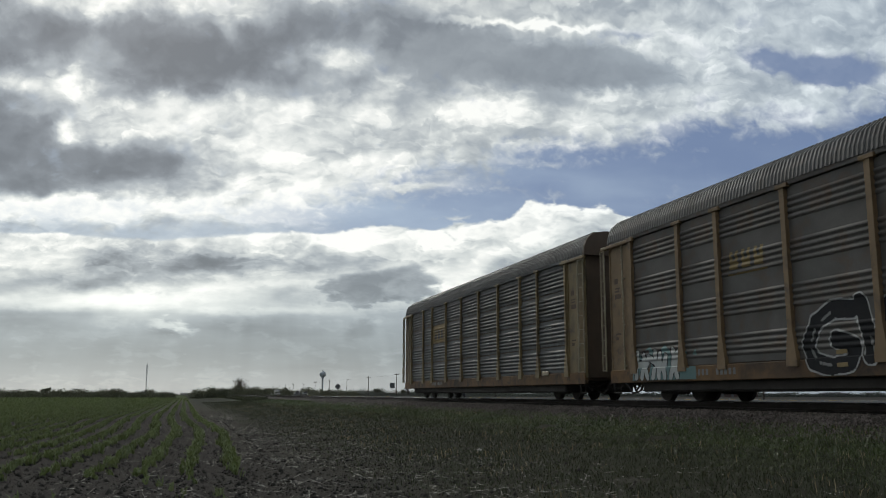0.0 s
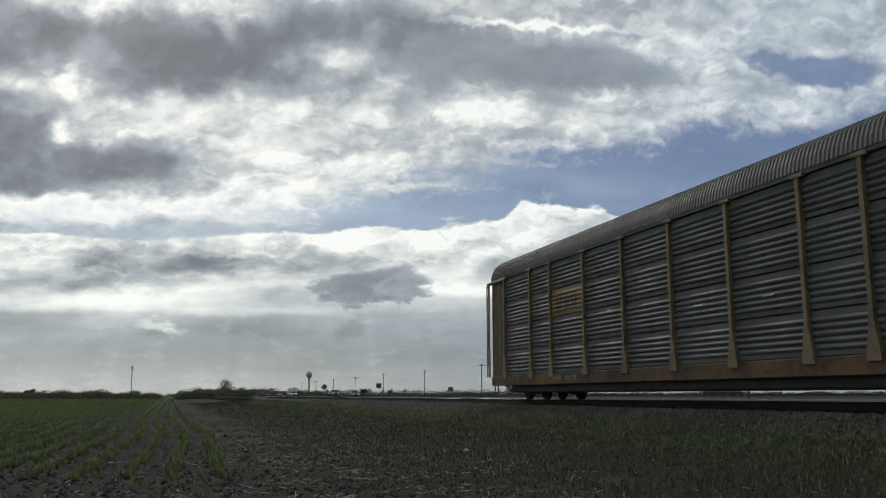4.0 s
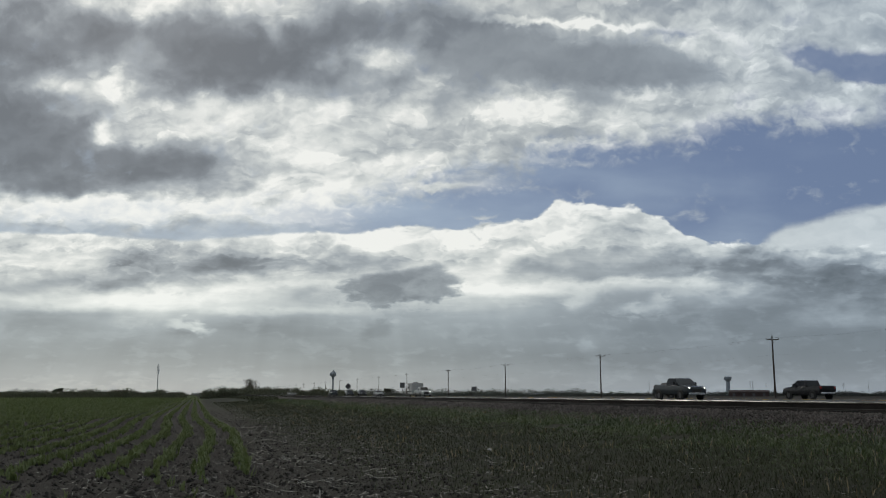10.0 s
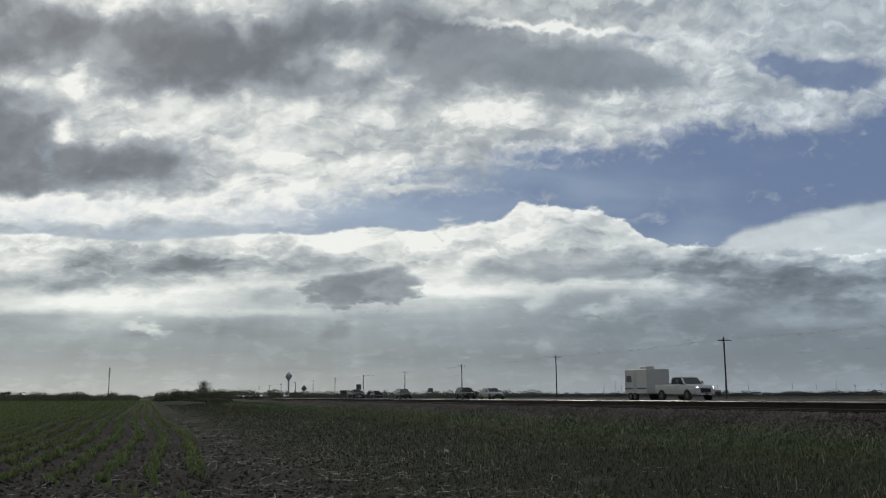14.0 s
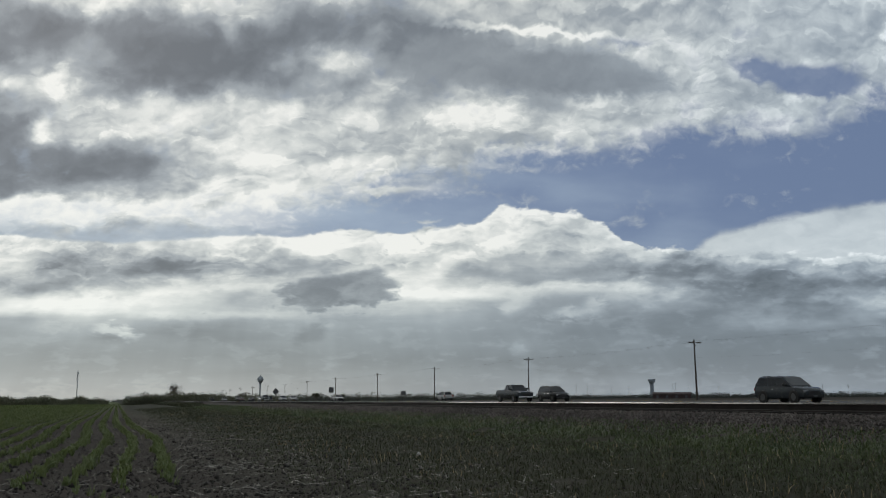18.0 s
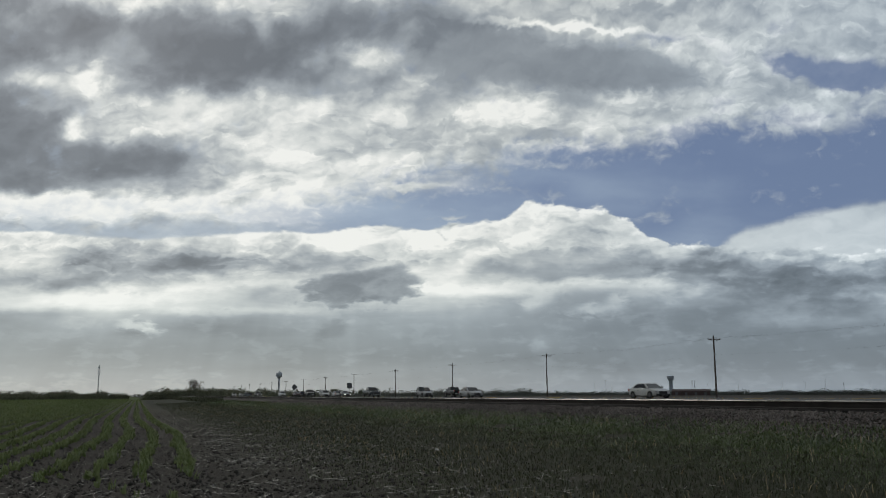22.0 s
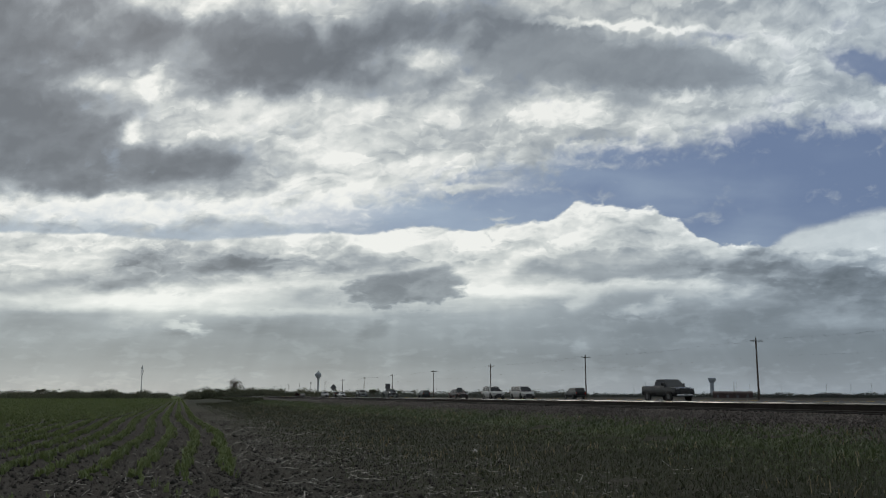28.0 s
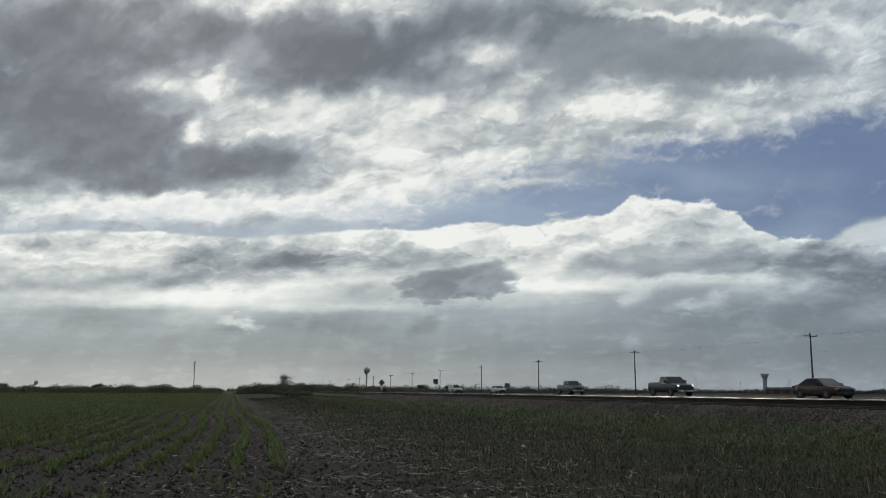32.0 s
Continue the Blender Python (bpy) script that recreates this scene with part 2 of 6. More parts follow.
    belly = mound(belly, 23.54, 20.51, 12.22, 3.99, 0.75, -3, vector=mild)
    belly = mound(belly, 4.24, 22.57, 9.65, 5.79, 0.7, 10, vector=mild)
    belly = mound(belly, 7.14, 17.3, 3.99, 2.19, -0.75, -15, vector=mild)
    belly = mound(belly, 14.53, 25.66, 20.58, 1.03, -0.5, -4, vector=mild)
    upper = upper + ((wisp - 0.5) * 0.35 + streak * 0.25 + relief * 0.3 + 0.36 - upper) * belly.step(-0.1, 0.8) * 0.95
    upper = mound(upper, 14.53, 25.53, 16.08, 0.77, 0.5, -3, vector=mild)
    upper = mound(upper, 9.39, 16.46, 5.79, 1.29, 0.25, vector=mild)
    # the bank of cumulus below: its top line, bright rim and grey belly
    top = levels(((-63.3, 1.67), (-50.4, 2.06), (-42.1, 1.93), (-31.1, 1.09), (-24.7, 1.54), (-17.0, 2.06), (-11.8, 1.93), (-8.6, 2.51), (-4.1, 2.70), (1.0, 2.44), (4.2, 2.70), (7.5, 3.54), (10.3, 4.05), (11.6, 5.21), (15.8, 5.27), (17.8, 4.82), (21.0, 4.76), (23.5, 3.79), (26.1, 1.86), (28.7, 0.77), (34.5, 0.58), (41.5, 0.26), (50.4, 0.00), (58.9, 0.00)))
    below = top + (f2 * 2.2 + (puff - 0.5) * 2.0 + (crisp - 0.5) * 1.7) * (p * 0.012 + 0.55).op('MAXIMUM', 0.3).op('MINIMUM', 1.0) - q
    bank = below.step(-0.12, 0.35)
    rim = (below * -0.6).op('EXPONENT').op('MINIMUM', 1.0)
    lower = rim * 0.27 + ((wisp - 0.5) * 0.6 + (puff - 0.5) * 0.3 + lump * 0.7 + (crisp - 0.5) * 0.15 + (crease - 0.22) * 0.2 * (below.step(2.0, 8.0) * -0.8 + 1.0) + relief * (below.step(2.0, 9.0) * -0.75 + 1.0) + streak * 0.7) * (below.step(2.0, 12.0) * -0.80 + 1.0) * 1.1 + 0.73 - below.step(5.0, 13.5) * 0.24 - below.step(-2.0, 9.0) * 0.05 - (p * 0.025 - 0.15).step(0.0, 1.0) * 0.17 - below.step(4.0, 12.0) * (p * 0.03).step(0.0, 1.0) * 0.11
    lower = mound(lower, -29.2, -1.86, 21.22, 2.96, -0.46, 2)
    lower = mound(lower, -39.49, -3.15, 12.86, 1.93, -0.2)
    lower = mound(lower, -14.41, 0.06, 7.72, 1.93, -0.15)
    lower = mound(lower, 4.24, -0.58, 27.01, 3.22, 0.1)
    lower = mound(lower, 33.18, -1.86, 21.22, 3.54, -0.2)
    lower = mound(lower, 44.12, -3.67, 10.93, 3.22, -0.28)
    lower = mound(lower, 36.4, -6.69, 19.29, 2.57, -0.12)
    lower = mound(lower, 40.9, -4.44, 21.22, 6.43, -0.14)
    lower = mound(lower, -37.56, -5.72, 27.01, 1.93, 0.28)
    lower = mound(lower, -20.19, -6.88, 16.72, 1.03, 0.15)
    lower = mound(lower, 7.46, -4.63, 27.01, 1.29, 0.28, 1)
    lower = mound(lower, -6.05, -2.51, 16.72, 3.86, 0.14)
    lower = mound(lower, -20.19, -8.62, 10.29, 3.22, -0.2)
    lower = mound(lower, -47.85, -8.3, 10.29, 2.57, -0.15)
    lower = mound(lower, 42.83, -7.65, 9.0, 2.57, 0.1)
    lower = mound(lower, 17.11, -3.15, 10.29, 1.93, -0.12)
    lower = mound(lower, -31.13, -8.81, 3.22, 1.03, 0.18, -6, vector=ragged, soft=0.7)
    lower = mound(lower, -29.2, -9.58, 1.41, 0.9, 0.25, vector=ragged, soft=0.75)
    lower = mound(lower, -31.13, -9.71, 3.86, 0.77, -0.2, vector=mild)
    lower = mound(lower, -9.26, -9.26, 3.09, 1.67, -0.22, 20, vector=ragged, soft=0.75)
    lower = mound(lower, -8.62, -12.8, 4.5, 4.82, 0.1, 15, vector=mild)
    lower = mound(lower, 14.86, -10.87, 1.8, 1.41, 0.15, vector=mild)
    lower = mound(lower, -21.48, -11.64, 27.01, 1.67, -0.1)
    lower = mound(lower, 40.9, -10.23, 19.29, 2.57, -0.06)
    lower = mound(lower, -40.77, -14.41, 25.72, 1.41, 0.07)
    lower = mound(lower, -29.2, -7.65, 12.86, 1.03, 0.05)
    lower = mound(lower, -43.99, -11.83, 10.29, 0.9, 0.06)
    lower = mound(lower, -29.2, -12.8, 39.87, 3.86, -0.07)
    lower = lower + (up * -1.0 + 4.2).step(0.0, 2.4) * 0.08
    # heaps along the top of the bank, fading into the flat layers below
    crest = (below * -0.22 + 1.6).step(0.0, 1.0)
    for seed, scale, low, width in ((41.0, 0.13, 0.76, 0.025), (55.0, 0.22, 0.78, 0.03)):
        cover, slope, deep = heap(seed, scale, 0.5, low, width)
        lower = lower + (cover * 0.12 + slope * 0.9 - deep * 0.18 - 0.02) * crest
    # flat layers and slanting shafts of light low down
    fan = pack(tree, (p + 12) / (q * -1.0 + 40) * 100, 0.0, 2.0)
    shaft = Val(tree, grain(tree, fan, 0.16, 3, 0.5).outputs[0]) - 0.5
    lower = lower + shaft * 0.16 * (up * -1.0 + 13).step(0.0, 6.0)
    layer = Val(tree, grain(tree, pack(tree, p * 0.22, q * 1.6, 5.0), 0.22, 4, 0.5, 0.3).outputs[0]) - 0.5
    lower = lower + layer * 0.55 * (below.step(1.0, 4.0) - below.step(9.0, 13.0) * 0.8)
    lower = lower + (2.6 - up).step(-0.15, 0.15) * 0.03
    # a smooth pale foot over the horizon, brighter on the sun's side
    foot = (5.0 - up).step(0.0, 5.0) * 0.15 + (0.2 - p * 0.02).step(0.0, 1.0) * 0.12 + shaft * 0.12 + layer * 0.16 + (wisp - 0.5) * 0.08 + 0.255
    lower = lower + (foot - lower) * (10.0 - up).step(0.0, 6.5) * 0.85
    # small sunlit puffs
    for px, qx, w, h, amount, turn in ((14.2, -5.7, 3.0, 1.9, 0.22, 25), (20.2, -6.9, 3.6, 1.3, 0.26, 0), (23.2, -6.2, 2.2, 1.7, 0.24, 0), (14.6, -10.9, 1.2, 1.0, 0.08, 0), (-30.4, -9.0, 3.4, 1.0, 0.13, -10), (21.0, -3.6, 9.0, 0.5, 0.1, 2)):
        lower = mound(lower, px, qx, w, h, amount, turn, vector=ragged, soft=0.85)
    # a small dark cloud before the bank
    small = (crisp - 0.5) * 0.9 + (puff - 0.5) * 1.2 - 0.1
    small = mound(small, -9.26, -4.31, 6.11, 3.09, 0.85, vector=mild)
    small = mound(small, -3.15, -3.79, 7.4, 2.7, 0.85, vector=mild)
    small = mound(small, -6.05, -5.59, 7.72, 1.93, 0.5, vector=mild)
    lower = lower + (small.step(-0.1, 0.22) - small.step(0.1, 0.45)) * 0.08
    lower = lower + (relief * 0.9 + (wisp - 0.5) * 0.5 + (puff - 0.5) * 0.4 + 0.32 - lower) * small.step(0.0, 0.55) * 0.95
    # blue gaps
    edge = levels(((-63.3, 3.60), (-50.4, 4.12), (-31.1, 4.05), (-14.4, 4.31), (-10.6, 4.82), (-8.0, 6.50), (-4.1, 7.65), (1.0, 8.81), (7.5, 9.71), (11.3, 11.25), (17.1, 12.03), (25.5, 12.28), (29.0, 13.05), (31.6, 14.98), (39.6, 15.37), (44.1, 14.47), (47.6, 14.9), (51.0, 16.6), (55.0, 18.6), (58.9, 20.0)))
    gap = edge - q + (f2 * 2.4 + (puff - 0.5) * 5.0 + (wisp - 0.5) * 4.0 + (crisp - 0.5) * 8.0 + relief * 4.0)
    clear = gap.step(-2.6, 2.8) * ((p + 13) * 0.09).step(-1.2, 1.0).op('MULTIPLY_ADD', 0.45, 0.55)
    high = (wisp - 0.5) * 1.6 + (puff - 0.5) * 1.7 + (crisp - 0.5) * 1.3 + relief * 1.0
    high = mound(high, 45.4, 21.16, 13.5, 2.7, 0.95, -6)
    high = mound(high, 46.5, 20.3, 11.5, 3.0, 0.75, -10, vector=mild)
    high = mound(high, 50.87, 20.64, 7.07, 4.5, 0.8, vector=mild)
    high = mound(high, 26.11, 24.37, 9.65, 1.29, 0.55, vector=mild)
    high = mound(high, 29.32, 13.83, 3.22, 1.67, 0.6, vector=mild)
    high = mound(high, -4.12, 12.6, 5.14, 1.93, 0.45, -20, vector=mild)
    high = mound(high, 38.33, 26.43, 7.72, 1.93, 0.4)
    clear = clear.op('MAXIMUM', high.step(0.25, 1.25) * 0.9)
    veil = (wisp - 0.5) * 0.8 + (puff - 0.5) * 0.7 + (crisp - 0.5) * 0.9 + streak * 0.9
    veil = mound(veil, 13.89, 9.71, 5.79, 0.9, 0.3, vector=mild)
    veil = mound(veil, 9.39, 10.16, 4.5, 1.03, 0.3, vector=mild)
    veil = mound(veil, -2.83, 7.14, 6.43, 0.9, 0.7, vector=mild)
    veil = mound(veil, 2.96, 3.6, 5.14, 0.51, 0.4, vector=mild)
    veil = mound(veil, 45.4, 14.73, 7.07, 1.41, 0.5, vector=mild)
    veil = mound(veil, 4.89, 7.14, 12.86, 2.57, 0.25)
    veil = mound(veil, 25.47, 7.14, 21.22, 4.5, 0.12)
    clear = clear * (veil.step(0.12, 0.75) * -0.9 + 1.0)
    # a pale sloping wedge over the bank
    wing = levels(((-63.3, -16.66), (30.0, -1.86), (35.1, 1.09), (37.4, 2.64), (40.9, 3.47), (44.8, 4.50), (50.4, 5.72), (58.9, 6.82)))
    wedge = (wing + (puff - 0.5) * 1.2 + (crisp - 0.5) * 0.8 - q).step(-0.3, 0.9)
    upper = upper + (streak * 0.3 + (wisp - 0.5) * 0.25 + relief * 0.4 + 0.74 - upper) * wedge
    clear = clear * (wedge * -0.96 + 1.0)
    light = upper + (lower - upper) * bank
    clear = clear * (bank * -1.0 + 1.0)
    light = light.op('MAXIMUM', 0.0).op('MINIMUM', 1.0)
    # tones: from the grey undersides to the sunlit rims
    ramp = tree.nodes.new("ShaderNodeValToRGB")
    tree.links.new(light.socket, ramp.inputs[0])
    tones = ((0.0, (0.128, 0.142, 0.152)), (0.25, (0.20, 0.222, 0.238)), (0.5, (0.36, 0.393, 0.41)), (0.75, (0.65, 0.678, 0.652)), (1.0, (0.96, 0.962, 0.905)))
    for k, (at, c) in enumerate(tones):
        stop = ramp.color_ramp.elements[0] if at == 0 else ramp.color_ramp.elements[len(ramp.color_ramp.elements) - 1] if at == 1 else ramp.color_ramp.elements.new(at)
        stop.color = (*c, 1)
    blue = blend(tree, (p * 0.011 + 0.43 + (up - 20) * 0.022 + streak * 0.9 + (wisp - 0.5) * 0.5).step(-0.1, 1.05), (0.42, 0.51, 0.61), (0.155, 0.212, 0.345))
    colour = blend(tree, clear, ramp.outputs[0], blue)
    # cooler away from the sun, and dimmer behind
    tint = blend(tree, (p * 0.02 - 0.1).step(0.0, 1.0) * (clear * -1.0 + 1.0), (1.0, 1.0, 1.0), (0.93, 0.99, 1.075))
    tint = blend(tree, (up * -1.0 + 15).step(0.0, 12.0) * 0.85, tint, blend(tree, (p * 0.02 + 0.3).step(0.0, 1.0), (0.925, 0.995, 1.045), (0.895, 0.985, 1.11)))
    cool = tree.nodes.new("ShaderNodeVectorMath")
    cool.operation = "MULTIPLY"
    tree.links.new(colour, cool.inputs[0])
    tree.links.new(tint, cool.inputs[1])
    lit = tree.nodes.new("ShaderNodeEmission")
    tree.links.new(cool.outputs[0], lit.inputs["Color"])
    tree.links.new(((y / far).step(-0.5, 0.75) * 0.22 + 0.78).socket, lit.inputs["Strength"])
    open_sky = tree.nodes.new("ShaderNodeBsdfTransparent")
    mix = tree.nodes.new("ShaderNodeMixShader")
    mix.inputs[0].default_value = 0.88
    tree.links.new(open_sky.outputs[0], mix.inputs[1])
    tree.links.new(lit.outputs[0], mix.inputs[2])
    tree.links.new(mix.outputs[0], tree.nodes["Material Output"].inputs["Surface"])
    return mat


def link(name, bm, material, parent=None, label="", smooth=False):
    me = bpy.data.meshes.new(name)
    bm.to_mesh(me)
    bm.free()
    if smooth:
        me.shade_smooth()
        if smooth != 1:
            me.set_sharp_from_angle(angle=radians(smooth))
    if material:
        me.materials.append(material)
    ob = new(name, me)
    if parent:
        ob.parent = parent
    if label:
        tagged(ob, label)
    return ob


def part(name, bm, material, parent, label="", smooth=False):
    return link(name, bm, material, parent, label, smooth)


def empty(name, label, category, group="", m=None):
    ob = new(name)
    ob.empty_display_size = 0.2
    if m is not None:
        ob.matrix_basis = m
    return tagged(ob, label, category, group)


def cloud_layer():
    bm = bmesh.new()
    rings = []
    for r, z in ((0, LAYER), (150, LAYER), (800, LAYER), (4700, LAYER), (4860, LAYER * 0.6), (4880, -20)):
        rings.append([bm.verts.new((r * math.sin(k * math.tau / 72), r * math.cos(k * math.tau / 72), z)) for k in range(72)] if r else [bm.verts.new((0, 0, z))])
    for a, b in zip(rings, rings[1:]):
        for k in range(72):
            if len(a) == 1:
                bm.faces.new((a[0], b[k], b[(k + 1) % 72]))
            else:
                bm.faces.new((a[k], b[k], b[(k + 1) % 72], a[(k + 1) % 72]))
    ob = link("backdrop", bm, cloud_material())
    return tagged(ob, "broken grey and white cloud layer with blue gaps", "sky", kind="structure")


CLOUDS = cloud_layer()


# ---- ground ----
PROFILE = ((-9000, 0), (3, 0), (6.5, 0.07), (10.0, 0.32), (12.2, 0.62), (13.7, 0.93), (16.6, 0.93), (18.2, 0.6), (24, 0.35), (32, 0.7), (36, 0.90), (66, 0.90), (68, 0.82), (76, 0.1), (9000, 0))


def height(x):
    for (x0, z0), (x1, z1) in zip(PROFILE, PROFILE[1:]):
        if x <= x1:
            return z0 + (z1 - z0) * (x - x0) / (x1 - x0)
    return 0.0


ROW = 0.78


def bend(y):
    return 0.55 * math.exp(-((y - 34) / 14) ** 2)


def rise(x, y):
    z = height(x)
    near = max(0.0, 1 - y / 160) if y > 0 else 1.0
    if x < 2.0:
        z += near * 0.05 * math.cos((x - 0.8 - bend(y)) / ROW * math.tau)
    if x < 12.3:
        z += near * 0.06 * noise.noise((x * 0.5, y * 0.35, 3)) + near * 0.025 * noise.noise((x * 2.3, y * 2.1, 7))
    return z


def steps(*spans):
    out = []
    for a, b, d in spans:
        n = max(1, round((b - a) / d))
        out += [a + (b - a) * k / n for k in range(n)]
    return out + [spans[-1][1]]


def ground():
    xs = steps((-4900, -1000, 1300), (-1000, -200, 200), (-200, -40, 16), (-40, -9, 0.35), (-9, 12.4, 0.16), (12.4, 18.6, 0.6), (18.6, 33, 2.4), (33, 78, 2.25), (78, 300, 37), (300, 1100, 200), (1100, 4900, 1250))
    ys = steps((-4900, -1000, 1300), (-1000, -100, 150), (-100, 8, 9), (8, 45, 0.22), (45, 90, 0.7), (90, 180, 2), (180, 600, 20), (600, 1400, 100), (1400, 4900, 500))
    nx, ny = len(xs), len(ys)
    verts = [(x, y, rise(x, y)) for y in ys for x in xs]
    faces = [(j * nx + i, j * nx + i + 1, (j + 1) * nx + i + 1, (j + 1) * nx + i) for j in range(ny - 1) for i in range(nx - 1)]
    me = bpy.data.meshes.new("ground")
    me.from_pydata(verts, [], faces)
    me.shade_smooth()
    mat, tree, bsdf = shader("soil")
    where = tree.nodes.new("ShaderNodeTexCoord").outputs["Object"]
    split = tree.nodes.new("ShaderNodeSeparateXYZ")
    tree.links.new(where, split.inputs[0])
    x, y = Val(tree, split.outputs[0]), Val(tree, split.outputs[1])
    big = Val(tree, grain(tree, where, 0.25, 5, 0.6).outputs[0])
    clod = Val(tree, grain(tree, where, 5.0, 6, 0.65).outputs[0])
    fine = Val(tree, grain(tree, where, 45.0, 4, 0.6).outputs[0])
    earth = blend(tree, (clod * 0.7 + fine * 0.5 - 0.1).step(0.2, 0.9), (0.025, 0.022, 0.0195), (0.054, 0.048, 0.042))
    sod = blend(tree, (big + (clod - 0.5) * 0.8).step(0.3, 0.75), (0.032, 0.034, 0.021), (0.046, 0.042, 0.033))
    red = blend(tree, big.step(0.3, 0.7), (0.068, 0.054, 0.045), (0.045, 0.044, 0.034))
    green = blend(tree, big.step(0.3, 0.7), (0.058, 0.080, 0.024), (0.044, 0.062, 0.022))
    verge = (x + y * 0.03 + (big - 0.5) * 6).step(0.8, 6.0)
    colour = blend(tree, verge, earth, sod)
    colour = blend(tree, (y + (big - 0.5) * 80).step(150, 300) * ((x - 1.5).step(0.0, 2.0) * -1.0 + 1.0), colour, green)
    # far verge: colour darkened to stand in for the grass blades' own shade
    colour = blend(tree, (y + (big - 0.5) * 40).step(70, 150) * ((x - 12.0).step(0.0, 3.0) * -1.0 + 1.0) * (x - 0.5).step(0.0, 2.0), colour, (0.019, 0.023, 0.014))
    colour = blend(tree, (x + (big - 0.5) * 20).step(74, 88), colour, red)
    tree.links.new(colour, bsdf.inputs["Base Color"])
    bsdf.inputs["Roughness"].default_value = 0.95
    bsdf.inputs["Specular IOR Level"].default_value = 0.08
    node = tree.nodes.new("ShaderNodeBump")
    node.inputs["Strength"].default_value, node.inputs["Distance"].default_value = 0.7, 0.06
    tree.links.new((clod + fine * 0.4).socket, node.inputs["Height"])
    tree.links.new(node.outputs[0], bsdf.inputs["Normal"])
    me.materials.append(mat)
    tagged(new("ground", me), "dark ploughed soil and grassy railway bank", "ground", kind="structure")


ground()


def box(bm, x0, x1, y0, y1, z0, z1, bevel=0.0):
    vs = [bm.verts.new((x, y, z)) for x in (x0, x1) for y in (y0, y1) for z in (z0, z1)]
    made = [bm.faces.new([vs[k] for k in f]) for f in ((0, 1, 3, 2), (4, 6, 7, 5), (0, 4, 5, 1), (2, 3, 7, 6), (0, 2, 6, 4), (1, 5, 7, 3))]
    if bevel:
        edges = list({e for f in made for e in f.edges})
        bmesh.ops.bevel(bm, geom=edges, offset=bevel, segments=1, affect="EDGES")
    return bm


def tube(bm, a, b, r0, r1=None, sides=8, caps=True):
    a, b = Vector(a), Vector(b)
    r1 = r0 if r1 is None else r1
    way = (b - a).normalized()
    side = way.orthogonal().normalized()
    other = way.cross(side)
    rings = [[bm.verts.new(c + (side * math.cos(k * math.tau / sides) + other * math.sin(k * math.tau / sides)) * r) for k in range(sides)] for c, r in ((a, r0), (b, r1))]
    for k in range(sides):
        bm.faces.new((rings[0][k], rings[0][(k + 1) % sides], rings[1][(k + 1) % sides], rings[1][k]))
    if caps:
        bm.faces.new(rings[0][::-1])
        bm.faces.new(rings[1])
    return bm


def prism(bm, outline, axis, lo, hi):
    """An outline of (a, b) pairs pushed out along an axis; the pairs fill the other two axes in order."""
    def at(a, b, c):
        return {"x": (c, a, b), "y": (a, c, b), "z": (a, b, c)}[axis]
    one = [bm.verts.new(at(a, b, lo)) for a, b in outline]
    two = [bm.verts.new(at(a, b, hi)) for a, b in outline]
    n = len(outline)
    for k in range(n):
        bm.faces.new((one[k], one[(k + 1) % n], two[(k + 1) % n], two[k]))
    bm.faces.new(one[::-1])
    bm.faces.new(two)
    bmesh.ops.recalc_face_normals(bm, faces=bm.faces)
    return bm


# ---- railway ----
RAIL_TOP = EYE - 0.165
TRACK = 15.15         # middle of the track
ballast_mat = surface("ballast", (0.058, 0.053, 0.050), (0.030, 0.027, 0.026), rough=0.95, shine=0.1, scale=1.5, fine=14, bump=0.6, relief=0.05)
stone_mat = blades("ballast_stone", (0.044, 0.037, 0.035), (0.130, 0.112, 0.104), 0.8, 0.0, 0.25)
sleeper_mat = surface("sleeper_wood", (0.040, 0.036, 0.034), (0.022, 0.020, 0.019), rough=0.9, shine=0.1, scale=4, fine=60, spread=0.3)
rail_mat = surface("rail_rust", (0.034, 0.028, 0.026), (0.020, 0.018, 0.017), rough=0.8, shine=0.15, metal=0.0, scale=3, fine=50)
head_mat = surface("rail_head", (0.26, 0.25, 0.24), (0.18, 0.17, 0.16), rough=0.4, metal=0.9, scale=2, fine=40, bump=0, shine=0.2)


